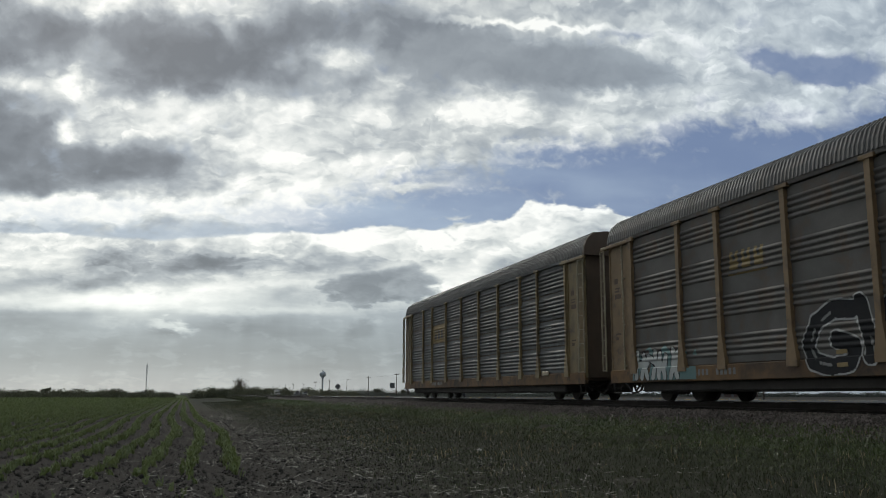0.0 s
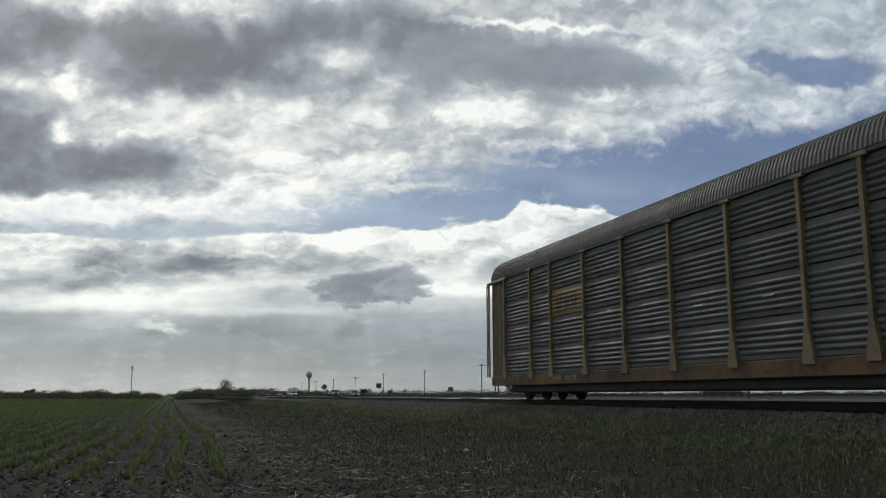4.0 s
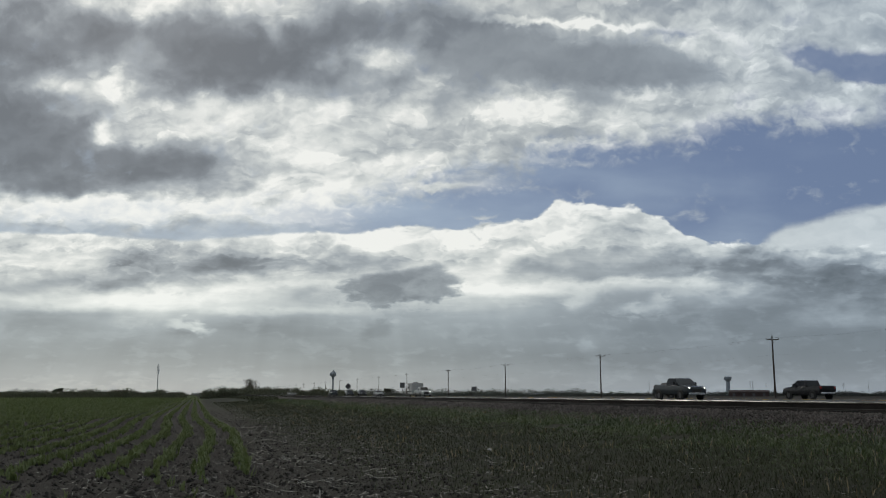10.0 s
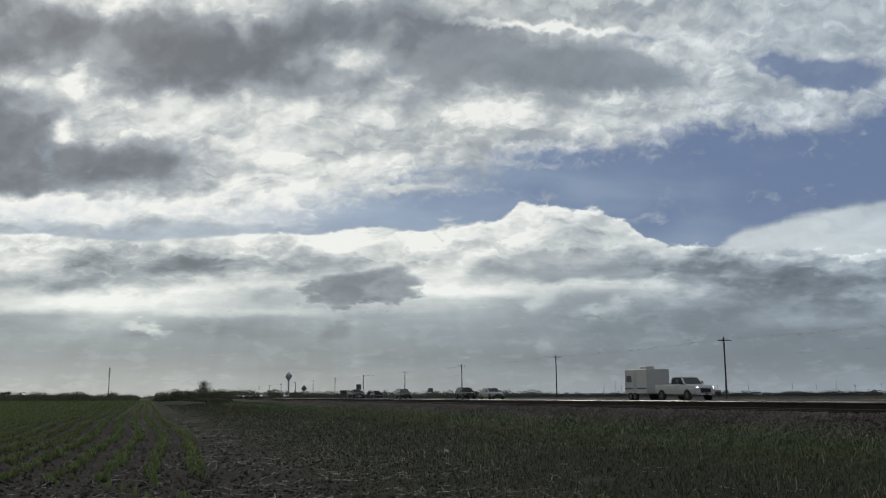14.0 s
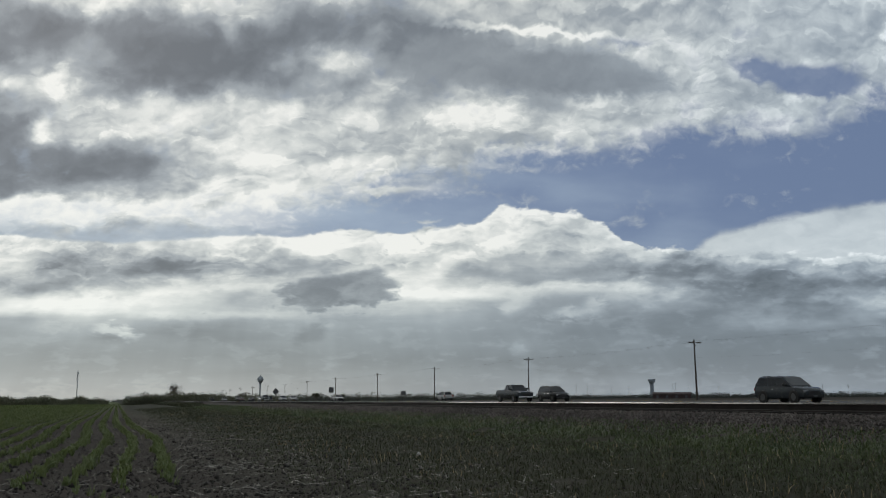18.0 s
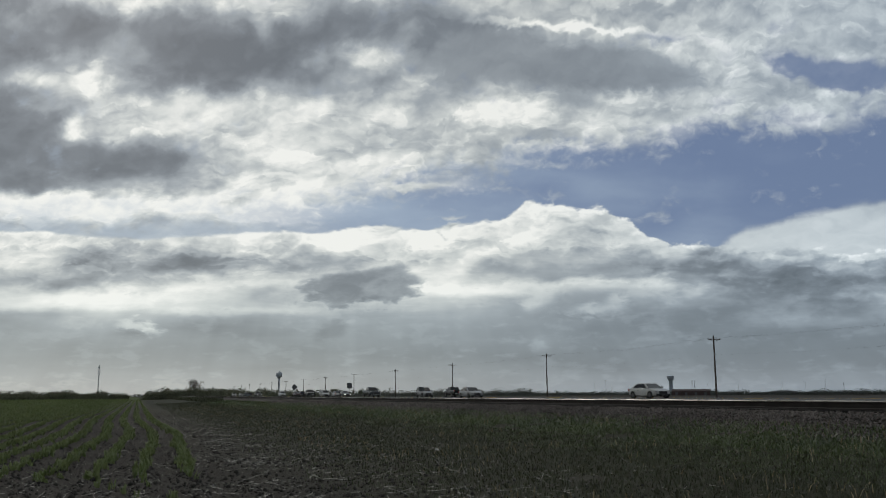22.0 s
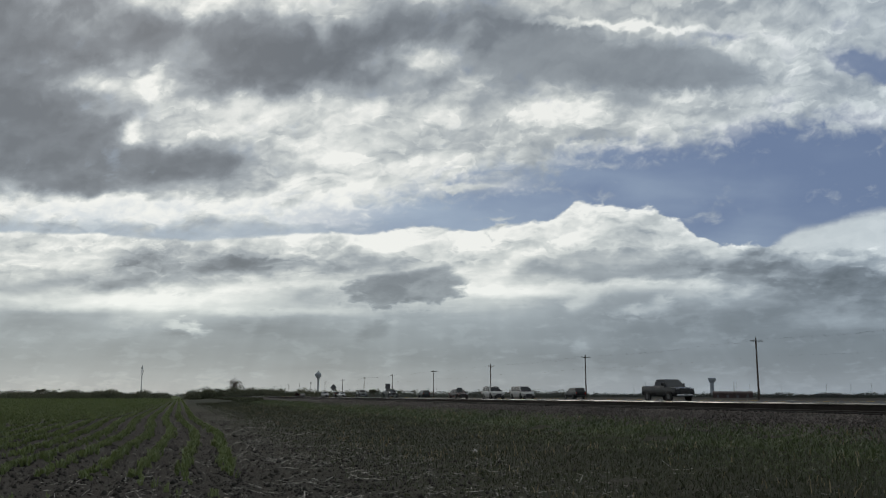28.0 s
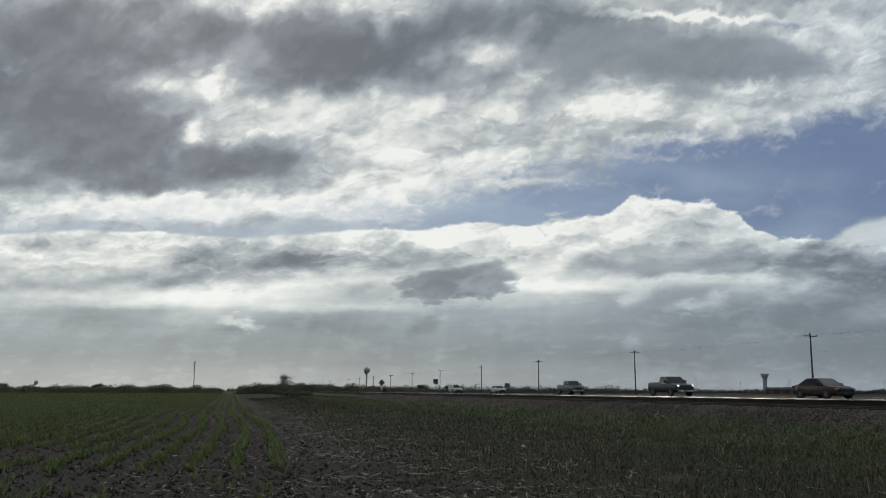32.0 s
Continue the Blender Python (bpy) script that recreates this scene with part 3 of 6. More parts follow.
def railway():
    bm = bmesh.new()
    prism(bm, ((12.2, 0.5), (13.72, 1.0), (16.58, 1.0), (18.1, 0.5)), "y", -400, 1400)
    tagged(link("ballast_bed", bm, ballast_mat), "grey-brown crushed stone ballast bed", "ballast", kind="structure")
    track = empty("railway_track", "steel rails on dark wooden sleepers", "railway")
    for side in (-1, 1):
        c = TRACK + side * 0.755
        bm = bmesh.new()
        t = RAIL_TOP
        prism(bm, ((c - 0.07, t - 0.175), (c + 0.07, t - 0.175), (c + 0.07, t - 0.16), (c + 0.012, t - 0.14), (c + 0.012, t - 0.045), (c + 0.034, t - 0.035), (c + 0.034, t - 0.008), (c - 0.034, t - 0.008), (c - 0.034, t - 0.035), (c - 0.012, t - 0.045), (c - 0.012, t - 0.14), (c - 0.07, t - 0.16)), "y", -400, 1400)
        rail = part("rail", bm, rail_mat, track)
        bm = bmesh.new()
        prism(bm, ((c - 0.034, t - 0.007), (c + 0.034, t - 0.007), (c + 0.028, t), (c - 0.028, t)), "y", -400, 1400)
        part("rail_head", bm, head_mat, rail, "bright worn running surface")
    bm = bmesh.new()
    box(bm, -1.28, 1.28, -0.115, 0.115, -0.17, 0.0, 0.015)
    first = part("sleeper", bm, sleeper_mat, track)
    first.location = (TRACK, 6, RAIL_TOP - 0.18)
    for k in range(1, 240):
        ob = new("sleeper", first.data)
        ob.parent = track
        ob.location = (TRACK + random.uniform(-0.03, 0.03), 6 + k * 0.53, RAIL_TOP - 0.18 + random.uniform(-0.012, 0.008))
        ob.rotation_euler = (0, 0, random.uniform(-0.02, 0.02))


railway()


# ---- road ----
ROAD = EYE - 0.42
asphalt = surface("asphalt", (0.12, 0.12, 0.12), (0.085, 0.085, 0.088), rough=0.85, scale=0.3, fine=30, bump=0.25, relief=0.01, shine=0.0)
paint_white = surface("road_paint_white", (0.5, 0.5, 0.47), (0.3, 0.3, 0.28), rough=0.9, scale=2, fine=30, bump=0, shine=0.0)
paint_yellow = surface("road_paint_yellow", (0.55, 0.36, 0.05), (0.4, 0.27, 0.05), rough=0.9, scale=2, fine=30, bump=0, shine=0.0)


def road():
    bm = bmesh.new()
    prism(bm, ((35.6, 0.6), (36.2, ROAD - 0.03), (51.0, ROAD + 0.03), (65.8, ROAD - 0.03), (66.4, 0.6)), "y", -1200, 1800)
    tagged(link("road", bm, asphalt), "grey asphalt four-lane highway", "road", kind="structure")
    for x, mat in ((38.9, paint_white), (49.0, paint_yellow), (52.9, paint_yellow), (63.2, paint_white)):
        z = ROAD + 0.03 - abs(x - 51.0) / 14.8 * 0.06 + 0.004
        bm = bmesh.new()
        box(bm, x - 0.07, x + 0.07, -1200, 1800, z, z + 0.004)
        tagged(link("road_line", bm, mat), kind="structure")


road()

# ---- autorack cars ----
galv = surface("galvanised_panel", (0.088, 0.095, 0.102), (0.048, 0.049, 0.051), rough=0.62, metal=0.25, scale=0.9, fine=25, bump=0.1, dirt=(0.05, 0.038, 0.03), dirt_amount=0.6, spread=0.16)
galv_old = surface("weathered_panel", (0.095, 0.093, 0.092), (0.056, 0.051, 0.049), rough=0.66, metal=0.2, scale=0.8, fine=25, bump=0.1, dirt=(0.085, 0.062, 0.05), dirt_amount=0.9, spread=0.14)
tan = surface("tan_paint", (0.195, 0.130, 0.066), (0.13, 0.088, 0.048), rough=0.65, scale=1.2, fine=30, dirt=(0.06, 0.045, 0.036), dirt_amount=0.7)
olive = surface("faded_yellow_paint", (0.20, 0.15, 0.072), (0.13, 0.095, 0.05), rough=0.6, scale=0.9, fine=30, dirt=(0.05, 0.042, 0.036), dirt_amount=0.7)
rusty = surface("rusty_sill", (0.15, 0.082, 0.030), (0.048, 0.032, 0.024), rough=0.8, scale=0.9, fine=30, wear=0.9, dirt=(0.024, 0.02, 0.018), dirt_amount=0.9)
brown = surface("brown_end", (0.088, 0.058, 0.036), (0.052, 0.037, 0.027), rough=0.7, scale=1.0, fine=30)
roof_mat = surface("roof_steel", (0.098, 0.10, 0.104), (0.058, 0.058, 0.058), rough=0.55, metal=0.4, scale=0.7, fine=20, dirt=(0.08, 0.065, 0.052), dirt_amount=0.4)
under = surface("underframe_black", (0.035, 0.030, 0.028), (0.02, 0.018, 0.017), rough=0.85, scale=2, fine=30)
wheel_mat = surface("wheel_steel", (0.05, 0.042, 0.038), (0.03, 0.026, 0.024), rough=0.7, metal=0.5, scale=4, fine=40)
olive_dirty = surface("grimy_yellow_paint", (0.125, 0.09, 0.046), (0.075, 0.055, 0.034), rough=0.7, scale=1.1, fine=30, dirt=(0.04, 0.033, 0.028), dirt_amount=0.8)
pipe_mat = surface("ladder_steel", (0.30, 0.27, 0.20), (0.17, 0.14, 0.09), rough=0.5, metal=0.3, scale=3, fine=40)
logo_yellow = surface("logo_yellow", (0.22, 0.155, 0.06), (0.15, 0.11, 0.05), rough=0.65, scale=2, fine=30)
logo_blue = surface("logo_faded_black", (0.06, 0.06, 0.07), (0.10, 0.09, 0.075), rough=0.7, scale=3, fine=30)
chalk = surface("spray_white", (0.42, 0.45, 0.46), (0.26, 0.28, 0.29), rough=0.6, scale=3, fine=30)
teal = surface("spray_teal", (0.06, 0.16, 0.175), (0.10, 0.16, 0.165), rough=0.6, scale=3, fine=30)
jet = surface("spray_black", (0.018, 0.019, 0.022), (0.03, 0.031, 0.034), shine=0.15, rough=0.85, scale=3, fine=30)
haze = surface("spray_pale_grey", (0.36, 0.37, 0.38), (0.20, 0.21, 0.22), rough=0.6, scale=3, fine=30)
mist = surface("spray_grey", (0.16, 0.165, 0.17), (0.10, 0.105, 0.11), rough=0.6, scale=3, fine=30)

POSTS = (2.0, 4.82, 6.78, 9.60, 12.38, 15.20, 17.98, 20.76, 22.70, 25.50)
CAR_L, HALF, FLOOR, EAVE, TOP = 27.1, 1.60, 0.98, 5.22, 6.02
PANEL_TOP = EAVE - 0.10


def rib_profile(stacked):
    """Heights and depths of the horizontal ribs, from the floor to the top of the panels."""
    out = []
    each = (PANEL_TOP - FLOOR) / 4
    for k in range(4):
        z0 = FLOOR + k * each
        if stacked:
            start, pitch, count = z0 + 0.13, 0.152, 5
        else:
            start, pitch, count = z0 + 0.20, 0.148, 4
        out.append((z0 + 0.028, 0.0))
        rib = ((0.0, 0.0), (0.034, 0.024), (0.062, 0.036), (0.088, 0.034), (0.112, 0.018), (0.134, 0.0)) if stacked else ((0.0, 0.0), (0.03, 0.02), (0.056, 0.032), (0.084, 0.028), (0.108, 0.012), (0.126, 0.0))
        for r in range(count):
            out += [(start + r * pitch + a, d) for a, d in rib]
        out.append((z0 + each - 0.028, 0.0))
    return out


def depth_at(profile, z):
    for (z0, d0), (z1, d1) in zip(profile, profile[1:]):
        if z0 <= z <= z1:
            return d0 + (d1 - d0) * (z - z0) / max(z1 - z0, 1e-6)
    return 0.0


def panel_mesh(profile, length, face):
    """A ribbed sheet, `length` long, its flats on x = face, with turned-in ends."""
    bm = bmesh.new()
    cols = [[bm.verts.new((face + d * e, y, z)) for z, d in profile] for y, e in ((0, 0.0), (0.05, 1.0), (length - 0.05, 1.0), (length, 0.0))]
    for a, b in zip(cols, cols[1:]):
        for k in range(len(profile) - 1):
            bm.faces.new((a[k], b[k], b[k + 1], a[k + 1]))
    back = [bm.verts.new((face - 0.03, y, z)) for y in (0, length) for z in (profile[0][0], profile[-1][0])]
    bm.faces.new((back[0], back[1], back[3], back[2]))
    bm.faces.new((cols[0][-1], cols[-1][-1], back[3], back[1]))
    bm.faces.new((cols[0][0], back[0], back[2], cols[-1][0]))
    me = bpy.data.meshes.new("side_panel")
    bm.to_mesh(me)
    bm.free()
    return me


def roof_mesh(rounded):
    bm = bmesh.new()
    arc = ((HALF + 0.03, EAVE), (HALF - 0.01, EAVE + 0.25), (HALF - 0.12, EAVE + 0.52), (HALF - 0.36, EAVE + 0.73), (HALF - 0.75, TOP - 0.03), (0, TOP))
    ring = [(x, z) for x, z in arc] + [(-x, z) for x, z in arc[-2::-1]]
    ys, outs = [], []
    y = 0.42
    while y < CAR_L:
        for d, o in ((0, 0.0), (0.05, 0.0), (0.07, 0.022), (0.12, 0.022)):
            ys.append(y + d)
            outs.append(o)
        y += 0.14
    last = None
    for y, o in zip(ys, outs):
        end = y - 0.42
        if rounded:
            drop = 0.34 * (1 - math.sqrt(max(0.0, 1 - (1 - min(end / 0.45, 1)) ** 2)))
        else:
            drop = 0.05 * (1 - min(end / 0.3, 1))
        now = [bm.verts.new((x * (1 + o / HALF), y, EAVE + (z - EAVE) * (1 - drop) + (o if abs(x) < HALF - 0.1 else 0))) for x, z in ring]
        if last:
            for k in range(len(ring) - 1):
                bm.faces.new((last[k], last[k + 1], now[k + 1], now[k]))
        else:
            bm.faces.new(now)
        last = now
    bm.faces.new(last[::-1])
    bmesh.ops.recalc_face_normals(bm, faces=bm.faces)
    return bm


def wheelset_mesh():
    bm = bmesh.new()
    tube(bm, (-0.95, 0, 0), (0.95, 0, 0), 0.08, sides=10)
    for s in (-1, 1):
        tube(bm, (s * 0.70, 0, 0), (s * 0.735, 0, 0), 0.455, 0.445, 28)
        tube(bm, (s * 0.735, 0, 0), (s * 0.835, 0, 0), 0.425, 0.42, 28)
        tube(bm, (s * 0.835, 0, 0), (s * 0.87, 0, 0), 0.16, 0.13, 14)
        for k in range(6):
            a = k * math.tau / 6
            tube(bm, (s * 0.837, 0.28 * math.cos(a), 0.28 * math.sin(a)), (s * 0.843, 0.28 * math.cos(a), 0.28 * math.sin(a)), 0.05, 0.04, 8)
    me = bpy.data.meshes.new("wheelset")
    bm.to_mesh(me)
    bm.free()
    me.materials.append(wheel_mat)
    return me


WHEELSETS = []
WHEEL_MESH = wheelset_mesh()


def truck(car, y):
    """A two-axle bogie under the car: side frames, bolster, springs, wheelsets."""
    bm = bmesh.new()
    box(bm, -1.05, 1.05, -0.22, 0.22, 0.38, 0.68, 0.03)
    bolster = part("truck_bolster", bm, under, car)
    bolster.location = (0, y, 0)
    for s in (-1, 1):
        bm = bmesh.new()
        prism(bm, ((-1.22, 0.36), (-1.10, 0.28), (-0.72, 0.30), (-0.50, 0.20), (0.50, 0.20), (0.72, 0.30), (1.10, 0.28), (1.22, 0.36), (1.18, 0.56), (0.75, 0.60), (0.45, 0.72), (-0.45, 0.72), (-0.75, 0.60), (-1.18, 0.56)), "x", *sorted((s * 0.93, s * 1.05)))
        part("truck_frame", bm, under, bolster)
        for a in (-0.889, 0.889):
            bm = bmesh.new()
            tube(bm, (s * 1.04, a, 0.42), (s * 1.14, a, 0.42), 0.11, 0.10, 12)
            part("axle_cap", bm, wheel_mat, bolster)
        for a in (-0.17, 0.0, 0.17):
            bm = bmesh.new()
            tube(bm, (s * 0.99, a, 0.24), (s * 0.99, a, 0.46), 0.07, 0.07, 10)
            part("spring", bm, wheel_mat, bolster)
    for a in (-0.889, 0.889):
        ob = new("wheelset", WHEEL_MESH)
        ob.parent = car
        ob.location = (0, y + a, 0.42)
        WHEELSETS.append((ob, y + a))


def ladder(car, side, y0, y1, z0, z1, rungs, backed):
    bm = bmesh.new()
    x = side * (HALF + 0.05)
    tube(bm, (x, y0, z0), (x, y0, z1), 0.028, sides=6)
    frame_part = part("ladder", bm, pipe_mat, car, "slim steel ladder at the corner")
    bm = bmesh.new()
    tube(bm, (x, y1, z0), (x, y1, z1), 0.028, sides=6)
    part("stile", bm, pipe_mat, frame_part)
    for k in range(rungs):
        z = z0 + 0.03 + (z1 - z0 - 0.06) * k / (rungs - 1)
        bm = bmesh.new()
        tube(bm, (x, y0, z), (x, y1, z), 0.018, sides=6)
        part("rung", bm, pipe_mat, frame_part)
    if backed:
        bm = bmesh.new()
        box(bm, *sorted((side * (HALF - 0.01), side * (HALF + 0.02))), y0 + 0.02, y1 - 0.02, z0, z1, 0.008)
        part("ladder_plate", bm, brown, frame_part, "brown plate behind the rungs")


def coupler(car, y, way):
    bm = bmesh.new()
    box(bm, -0.11, 0.11, *sorted((y, y + way * 0.55)), 0.74, 0.96, 0.03)
    box(bm, -0.20, 0.20, *sorted((y + way * 0.50, y + way * 0.78)), 0.70, 0.99, 0.05)
    box(bm, 0.02, 0.18, *sorted((y + way * 0.74, y + way * 0.88)), 0.72, 0.97, 0.04)
    arm = part("coupler", bm, under, car)
    hose = [(0.30, 0.0, 0.70), (0.34, 0.10, 0.46), (0.30, 0.30, 0.36), (0.22, 0.52, 0.42), (0.18, 0.72, 0.38), (0.16, 0.85, 0.50)]
    bm = bmesh.new()
    for a, b in zip(hose, hose[1:]):
        tube(bm, (a[0], y + way * (a[1] - 0.6), a[2]), (b[0], y + way * (b[1] - 0.6), b[2]), 0.026, sides=7)
    part("brake_hose", bm, under, arm)
    for x, reach, sag in ((0.55, 0.45, 0.30), (0.75, 0.75, 0.24), (0.95, 0.30, 0.34)):
        bm = bmesh.new()
        loop = [(y + way * (-0.9 + reach * 2 * k / 8), 0.66 - (0.66 - sag) * math.sin(math.pi * k / 8) + 0.03 * math.sin(k * 2.1 + x * 9)) for k in range(9)]
        for (ya, za), (yb, zb) in zip(loop, loop[1:]):
            tube(bm, (x, ya, za), (x, yb, zb), 0.03, sides=7)
        part("brake_hose", bm, under, arm)
    bm = bmesh.new()
    for a, b in (((0.9, -1.9, 0.52), (0.9, -0.2, 0.50)), ((0.9, -1.2, 0.52), (0.4, -0.7, 0.34)), ((0.4, -0.7, 0.34), (0.2, 0.1, 0.40)), ((0.9, -0.2, 0.50), (0.6, -0.1, 0.66)), ((1.2, -1.5, 0.62), (1.2, 0.1, 0.60)), ((1.2, -0.7, 0.60), (0.9, -0.5, 0.42))):
        tube(bm, (a[0], y + way * a[1], a[2]), (b[0], y + way * b[1], b[2]), 0.024, sides=6)
    part("uncoupling_rod", bm, under, arm)
    bm = bmesh.new()
    for a, b in (((1.45, -0.35, 0.60), (1.45, -0.35, 0.22)), ((1.45, 0.05, 0.60), (1.45, 0.05, 0.22)), ((1.45, -0.35, 0.24), (1.45, 0.05, 0.24))):
        tube(bm, (a[0], y + way * (a[1] - 0.1), a[2]), (b[0], y + way * (b[1] - 0.1), b[2]), 0.03, sides=6)
    part("sill_step", bm, under, car)


def sprayed(name, car, profile, inside, material, y0, y1, z0, z1, lift, step=0.04, label=""):
    """Paint that follows the ribs: cells of a fine grid where inside(y, z) holds."""
    bm = bmesh.new()
    cache = {}
    levels = sorted({round(z0 + k * step, 3) for k in range(int((z1 - z0) / step) + 1)} | {round(z, 3) for z, d in profile if z0 < z < z1})
    ys = [y0 + k * step for k in range(int((y1 - y0) / step) + 1)]

    def vert(i, j):
        if (i, j) not in cache:
            face = HALF - 0.055 if levels[j] > FLOOR + 0.01 else HALF
            d = depth_at(profile, levels[j]) if levels[j] > FLOOR + 0.01 else 0
            cache[i, j] = bm.verts.new((face + d + lift + 0.007, ys[i], levels[j]))
        return cache[i, j]
    for i in range(len(ys) - 1):
        for j in range(len(levels) - 1):
            if inside((ys[i] + ys[i + 1]) / 2, (levels[j] + levels[j + 1]) / 2):
                bm.faces.new((vert(i, j), vert(i + 1, j), vert(i + 1, j + 1), vert(i, j + 1)))
    return part(name, bm, material, car, label)


def near_line(points, width):
    def inside(y, z):
        for (ya, za), (yb, zb) in zip(points, points[1:]):
            dy, dz = yb - ya, zb - za
            f = max(0, min(1, ((y - ya) * dy + (z - za) * dz) / (dy * dy + dz * dz + 1e-9)))
            if math.hypot(y - ya - f * dy, z - za - f * dz) < width / 2:
                return True
        return False
    return inside


def autorack(name, label, stacked):
    car = empty(name, label, "rail car", "train of autoracks")
    profile = rib_profile(stacked)
    sheet, paint = (galv, olive) if stacked else (galv_old, tan)
    each = (PANEL_TOP - FLOOR) / 4
    meshes = {}
    for s in (-1, 1):
        bm = bmesh.new()
        box(bm, *sorted((s * (HALF - 0.14), s * HALF)), 0.36, CAR_L - 0.1, 0.56, FLOOR, 0.02)
        part("side_sill", bm, rusty, car, "rust-streaked tan side sill")
        bm = bmesh.new()
        box(bm, *sorted((s * (HALF - 0.10), s * (HALF + 0.015))), 0.42, CAR_L - 0.06, EAVE - 0.11, EAVE + 0.015, 0.01)
        part("top_chord", bm, sheet, car)
        for n, (a, b) in enumerate(zip(POSTS, POSTS[1:])):
            rows = range(4) if stacked else (None,)
            for r in rows:
                key = (round(b - a, 2), r, s)
                if key not in meshes:
                    if r is None:
                        sub = profile
                    else:
                        lo, hi = FLOOR + r * each, FLOOR + (r + 1) * each
                        sub = [(z, d) for z, d in profile if lo < z < hi]
                    me = panel_mesh(sub, b - a - 0.04, HALF - 0.055)
                    if s < 0:
                        me.transform(Matrix.Diagonal((-1, 1, 1, 1)))
                        me.flip_normals()
                    meshes[key] = me
                me = meshes[key]
                special = stacked and n == 2 and r == 2
                if special:
                    me = me.copy()
                me.materials.clear()
                me.materials.append(logo_yellow if special else sheet)
                ob = new("side_panel", me)
                ob.parent = car
                ob.location = (random.uniform(-0.004, 0.004), a + 0.02, 0)
                if special:
                    tagged(ob, "faded yellow emblem panel")
        thin = 0.062 if stacked else 0.085
        for a in POSTS:
            bm = bmesh.new()
            prism(bm, ((a - 0.20, FLOOR - 0.14), (a + 0.20, FLOOR - 0.14), (a + 0.18, FLOOR + 0.08), (a + thin, FLOOR + 0.75), (a + thin, EAVE - 0.12), (a - thin, EAVE - 0.12), (a - thin, FLOOR + 0.75), (a - 0.18, FLOOR + 0.08)), "x", *sorted((s * (HALF - 0.06), s * (HALF + 0.055))))
            post = part("post", bm, paint, car)
            bm = bmesh.new()
            box(bm, *sorted((s * (HALF - 0.04), s * (HALF + 0.075))), a - 0.22, a + 0.22, EAVE - 0.15, EAVE - 0.05, 0.01)
            part("post_cap", bm, paint, post)
        for y0, y1 in ((0.42, 1.93), (25.57, CAR_L - 0.05)):
            bm = bmesh.new()
            box(bm, *sorted((s * (HALF - 0.12), s * (HALF - 0.045))), y0, y1, FLOOR - 0.2, EAVE - 0.05, 0.02)
            end = part("end_panel", bm, olive_dirty if stacked and y0 < 1 else paint, car, "dirty yellow-tan corner panel")
            bm = bmesh.new()
            mid = (y0 + y1) / 2
            tube(bm, (s * (HALF + 0.02), mid + 0.25, FLOOR), (s * (HALF + 0.02), mid + 0.25, EAVE - 0.2), 0.03, sides=8)
            part("pipe", bm, pipe_mat, end)
            for z, w, h in ((1.95, 0.20, 0.10), (2.12, 0.34, 0.05), (3.30, 0.42, 0.16), (3.52, 0.30, 0.05), (3.62, 0.36, 0.05), (3.80, 0.25, 0.18)):
                bm = bmesh.new()
                box(bm, *sorted((s * (HALF - 0.044), s * (HALF - 0.040))), mid - 0.42, mid - 0.42 + w, z, z + h)
                part("stencil_plate", bm, brown, end)
            for z in (FLOOR + 0.1, 2.4, 3.9):
                bm = bmesh.new()
                box(bm, *sorted((s * (HALF - 0.044), s * (HALF + 0.03))), mid + 0.19, mid + 0.31, z, z + 0.05, 0.008)
                part("pipe_clamp", bm, pipe_mat, end)
            for a in (y0 + 0.03, y1 - 0.10):
                bm = bmesh.new()
                box(bm, *sorted((s * (HALF - 0.06), s * (HALF - 0.01))), a, a + 0.07, FLOOR - 0.1, EAVE - 0.15, 0.008)
                part("edge_bar", bm, paint, end)
        for y0, y1 in ((-0.02, 2.2), (CAR_L - 2.0, CAR_L + 0.12)):
            bm = bmesh.new()
            box(bm, *sorted((s * (HALF - 0.02), s * (HALF + 0.08))), y0, y1, EAVE - 0.20, EAVE - 0.08, 0.02)
            part("corner_rail", bm, paint, car)
        ladder(car, s, -0.05, 0.20, 0.95, EAVE - 0.2, 9, True)
        ladder(car, s, CAR_L - 0.42, CAR_L + 0.02, 0.95, EAVE - 0.2, 9, False)
        bm = bmesh.new()
        box(bm, *sorted((s * (HALF - 0.02), s * (HALF + 0.05))), 23.2, 23.75, FLOOR - 0.06, FLOOR + 0.10, 0.01)
        part("hand_brake_box", bm, pipe_mat, car, "pale bracket on the sill")
    part("roof", roof_mesh(stacked), roof_mat, car, "corrugated grey steel roof")
    bm = bmesh.new()
    arc = ((HALF + 0.05, EAVE - 0.08), (HALF + 0.05, EAVE + 0.02), (HALF + 0.01, EAVE + 0.27), (HALF - 0.11, EAVE + 0.54), (HALF - 0.36, EAVE + 0.755), (HALF - 0.75, TOP), (0, TOP + 0.03))
    prism(bm, arc + tuple((-x, z) for x, z in arc[-2::-1]), "y", CAR_L + 0.04, CAR_L + 0.16)
    part("end_hood", bm, brown, car, "brown rolled hood over the end doors")
    bm = bmesh.new()
    box(bm, -1.42, 1.42, 2.2, CAR_L - 2.2, 0.28, 0.62, 0.05)
    box(bm, -0.45, 0.45, 0.4, CAR_L - 0.4, 0.40, 0.78, 0.03)
    part("underframe", bm, under, car)
    for y0, y1 in ((0.42, 0.50), (CAR_L - 0.14, CAR_L - 0.06)):
        for s in (-1, 1):
            bm = bmesh.new()
            box(bm, *sorted((s * 0.01, s * (HALF - 0.13))), y0, y1, 0.78, EAVE + 0.1, 0.01)
            part("end_door", bm, brown, car, "brown folding end door")
    bm = bmesh.new()
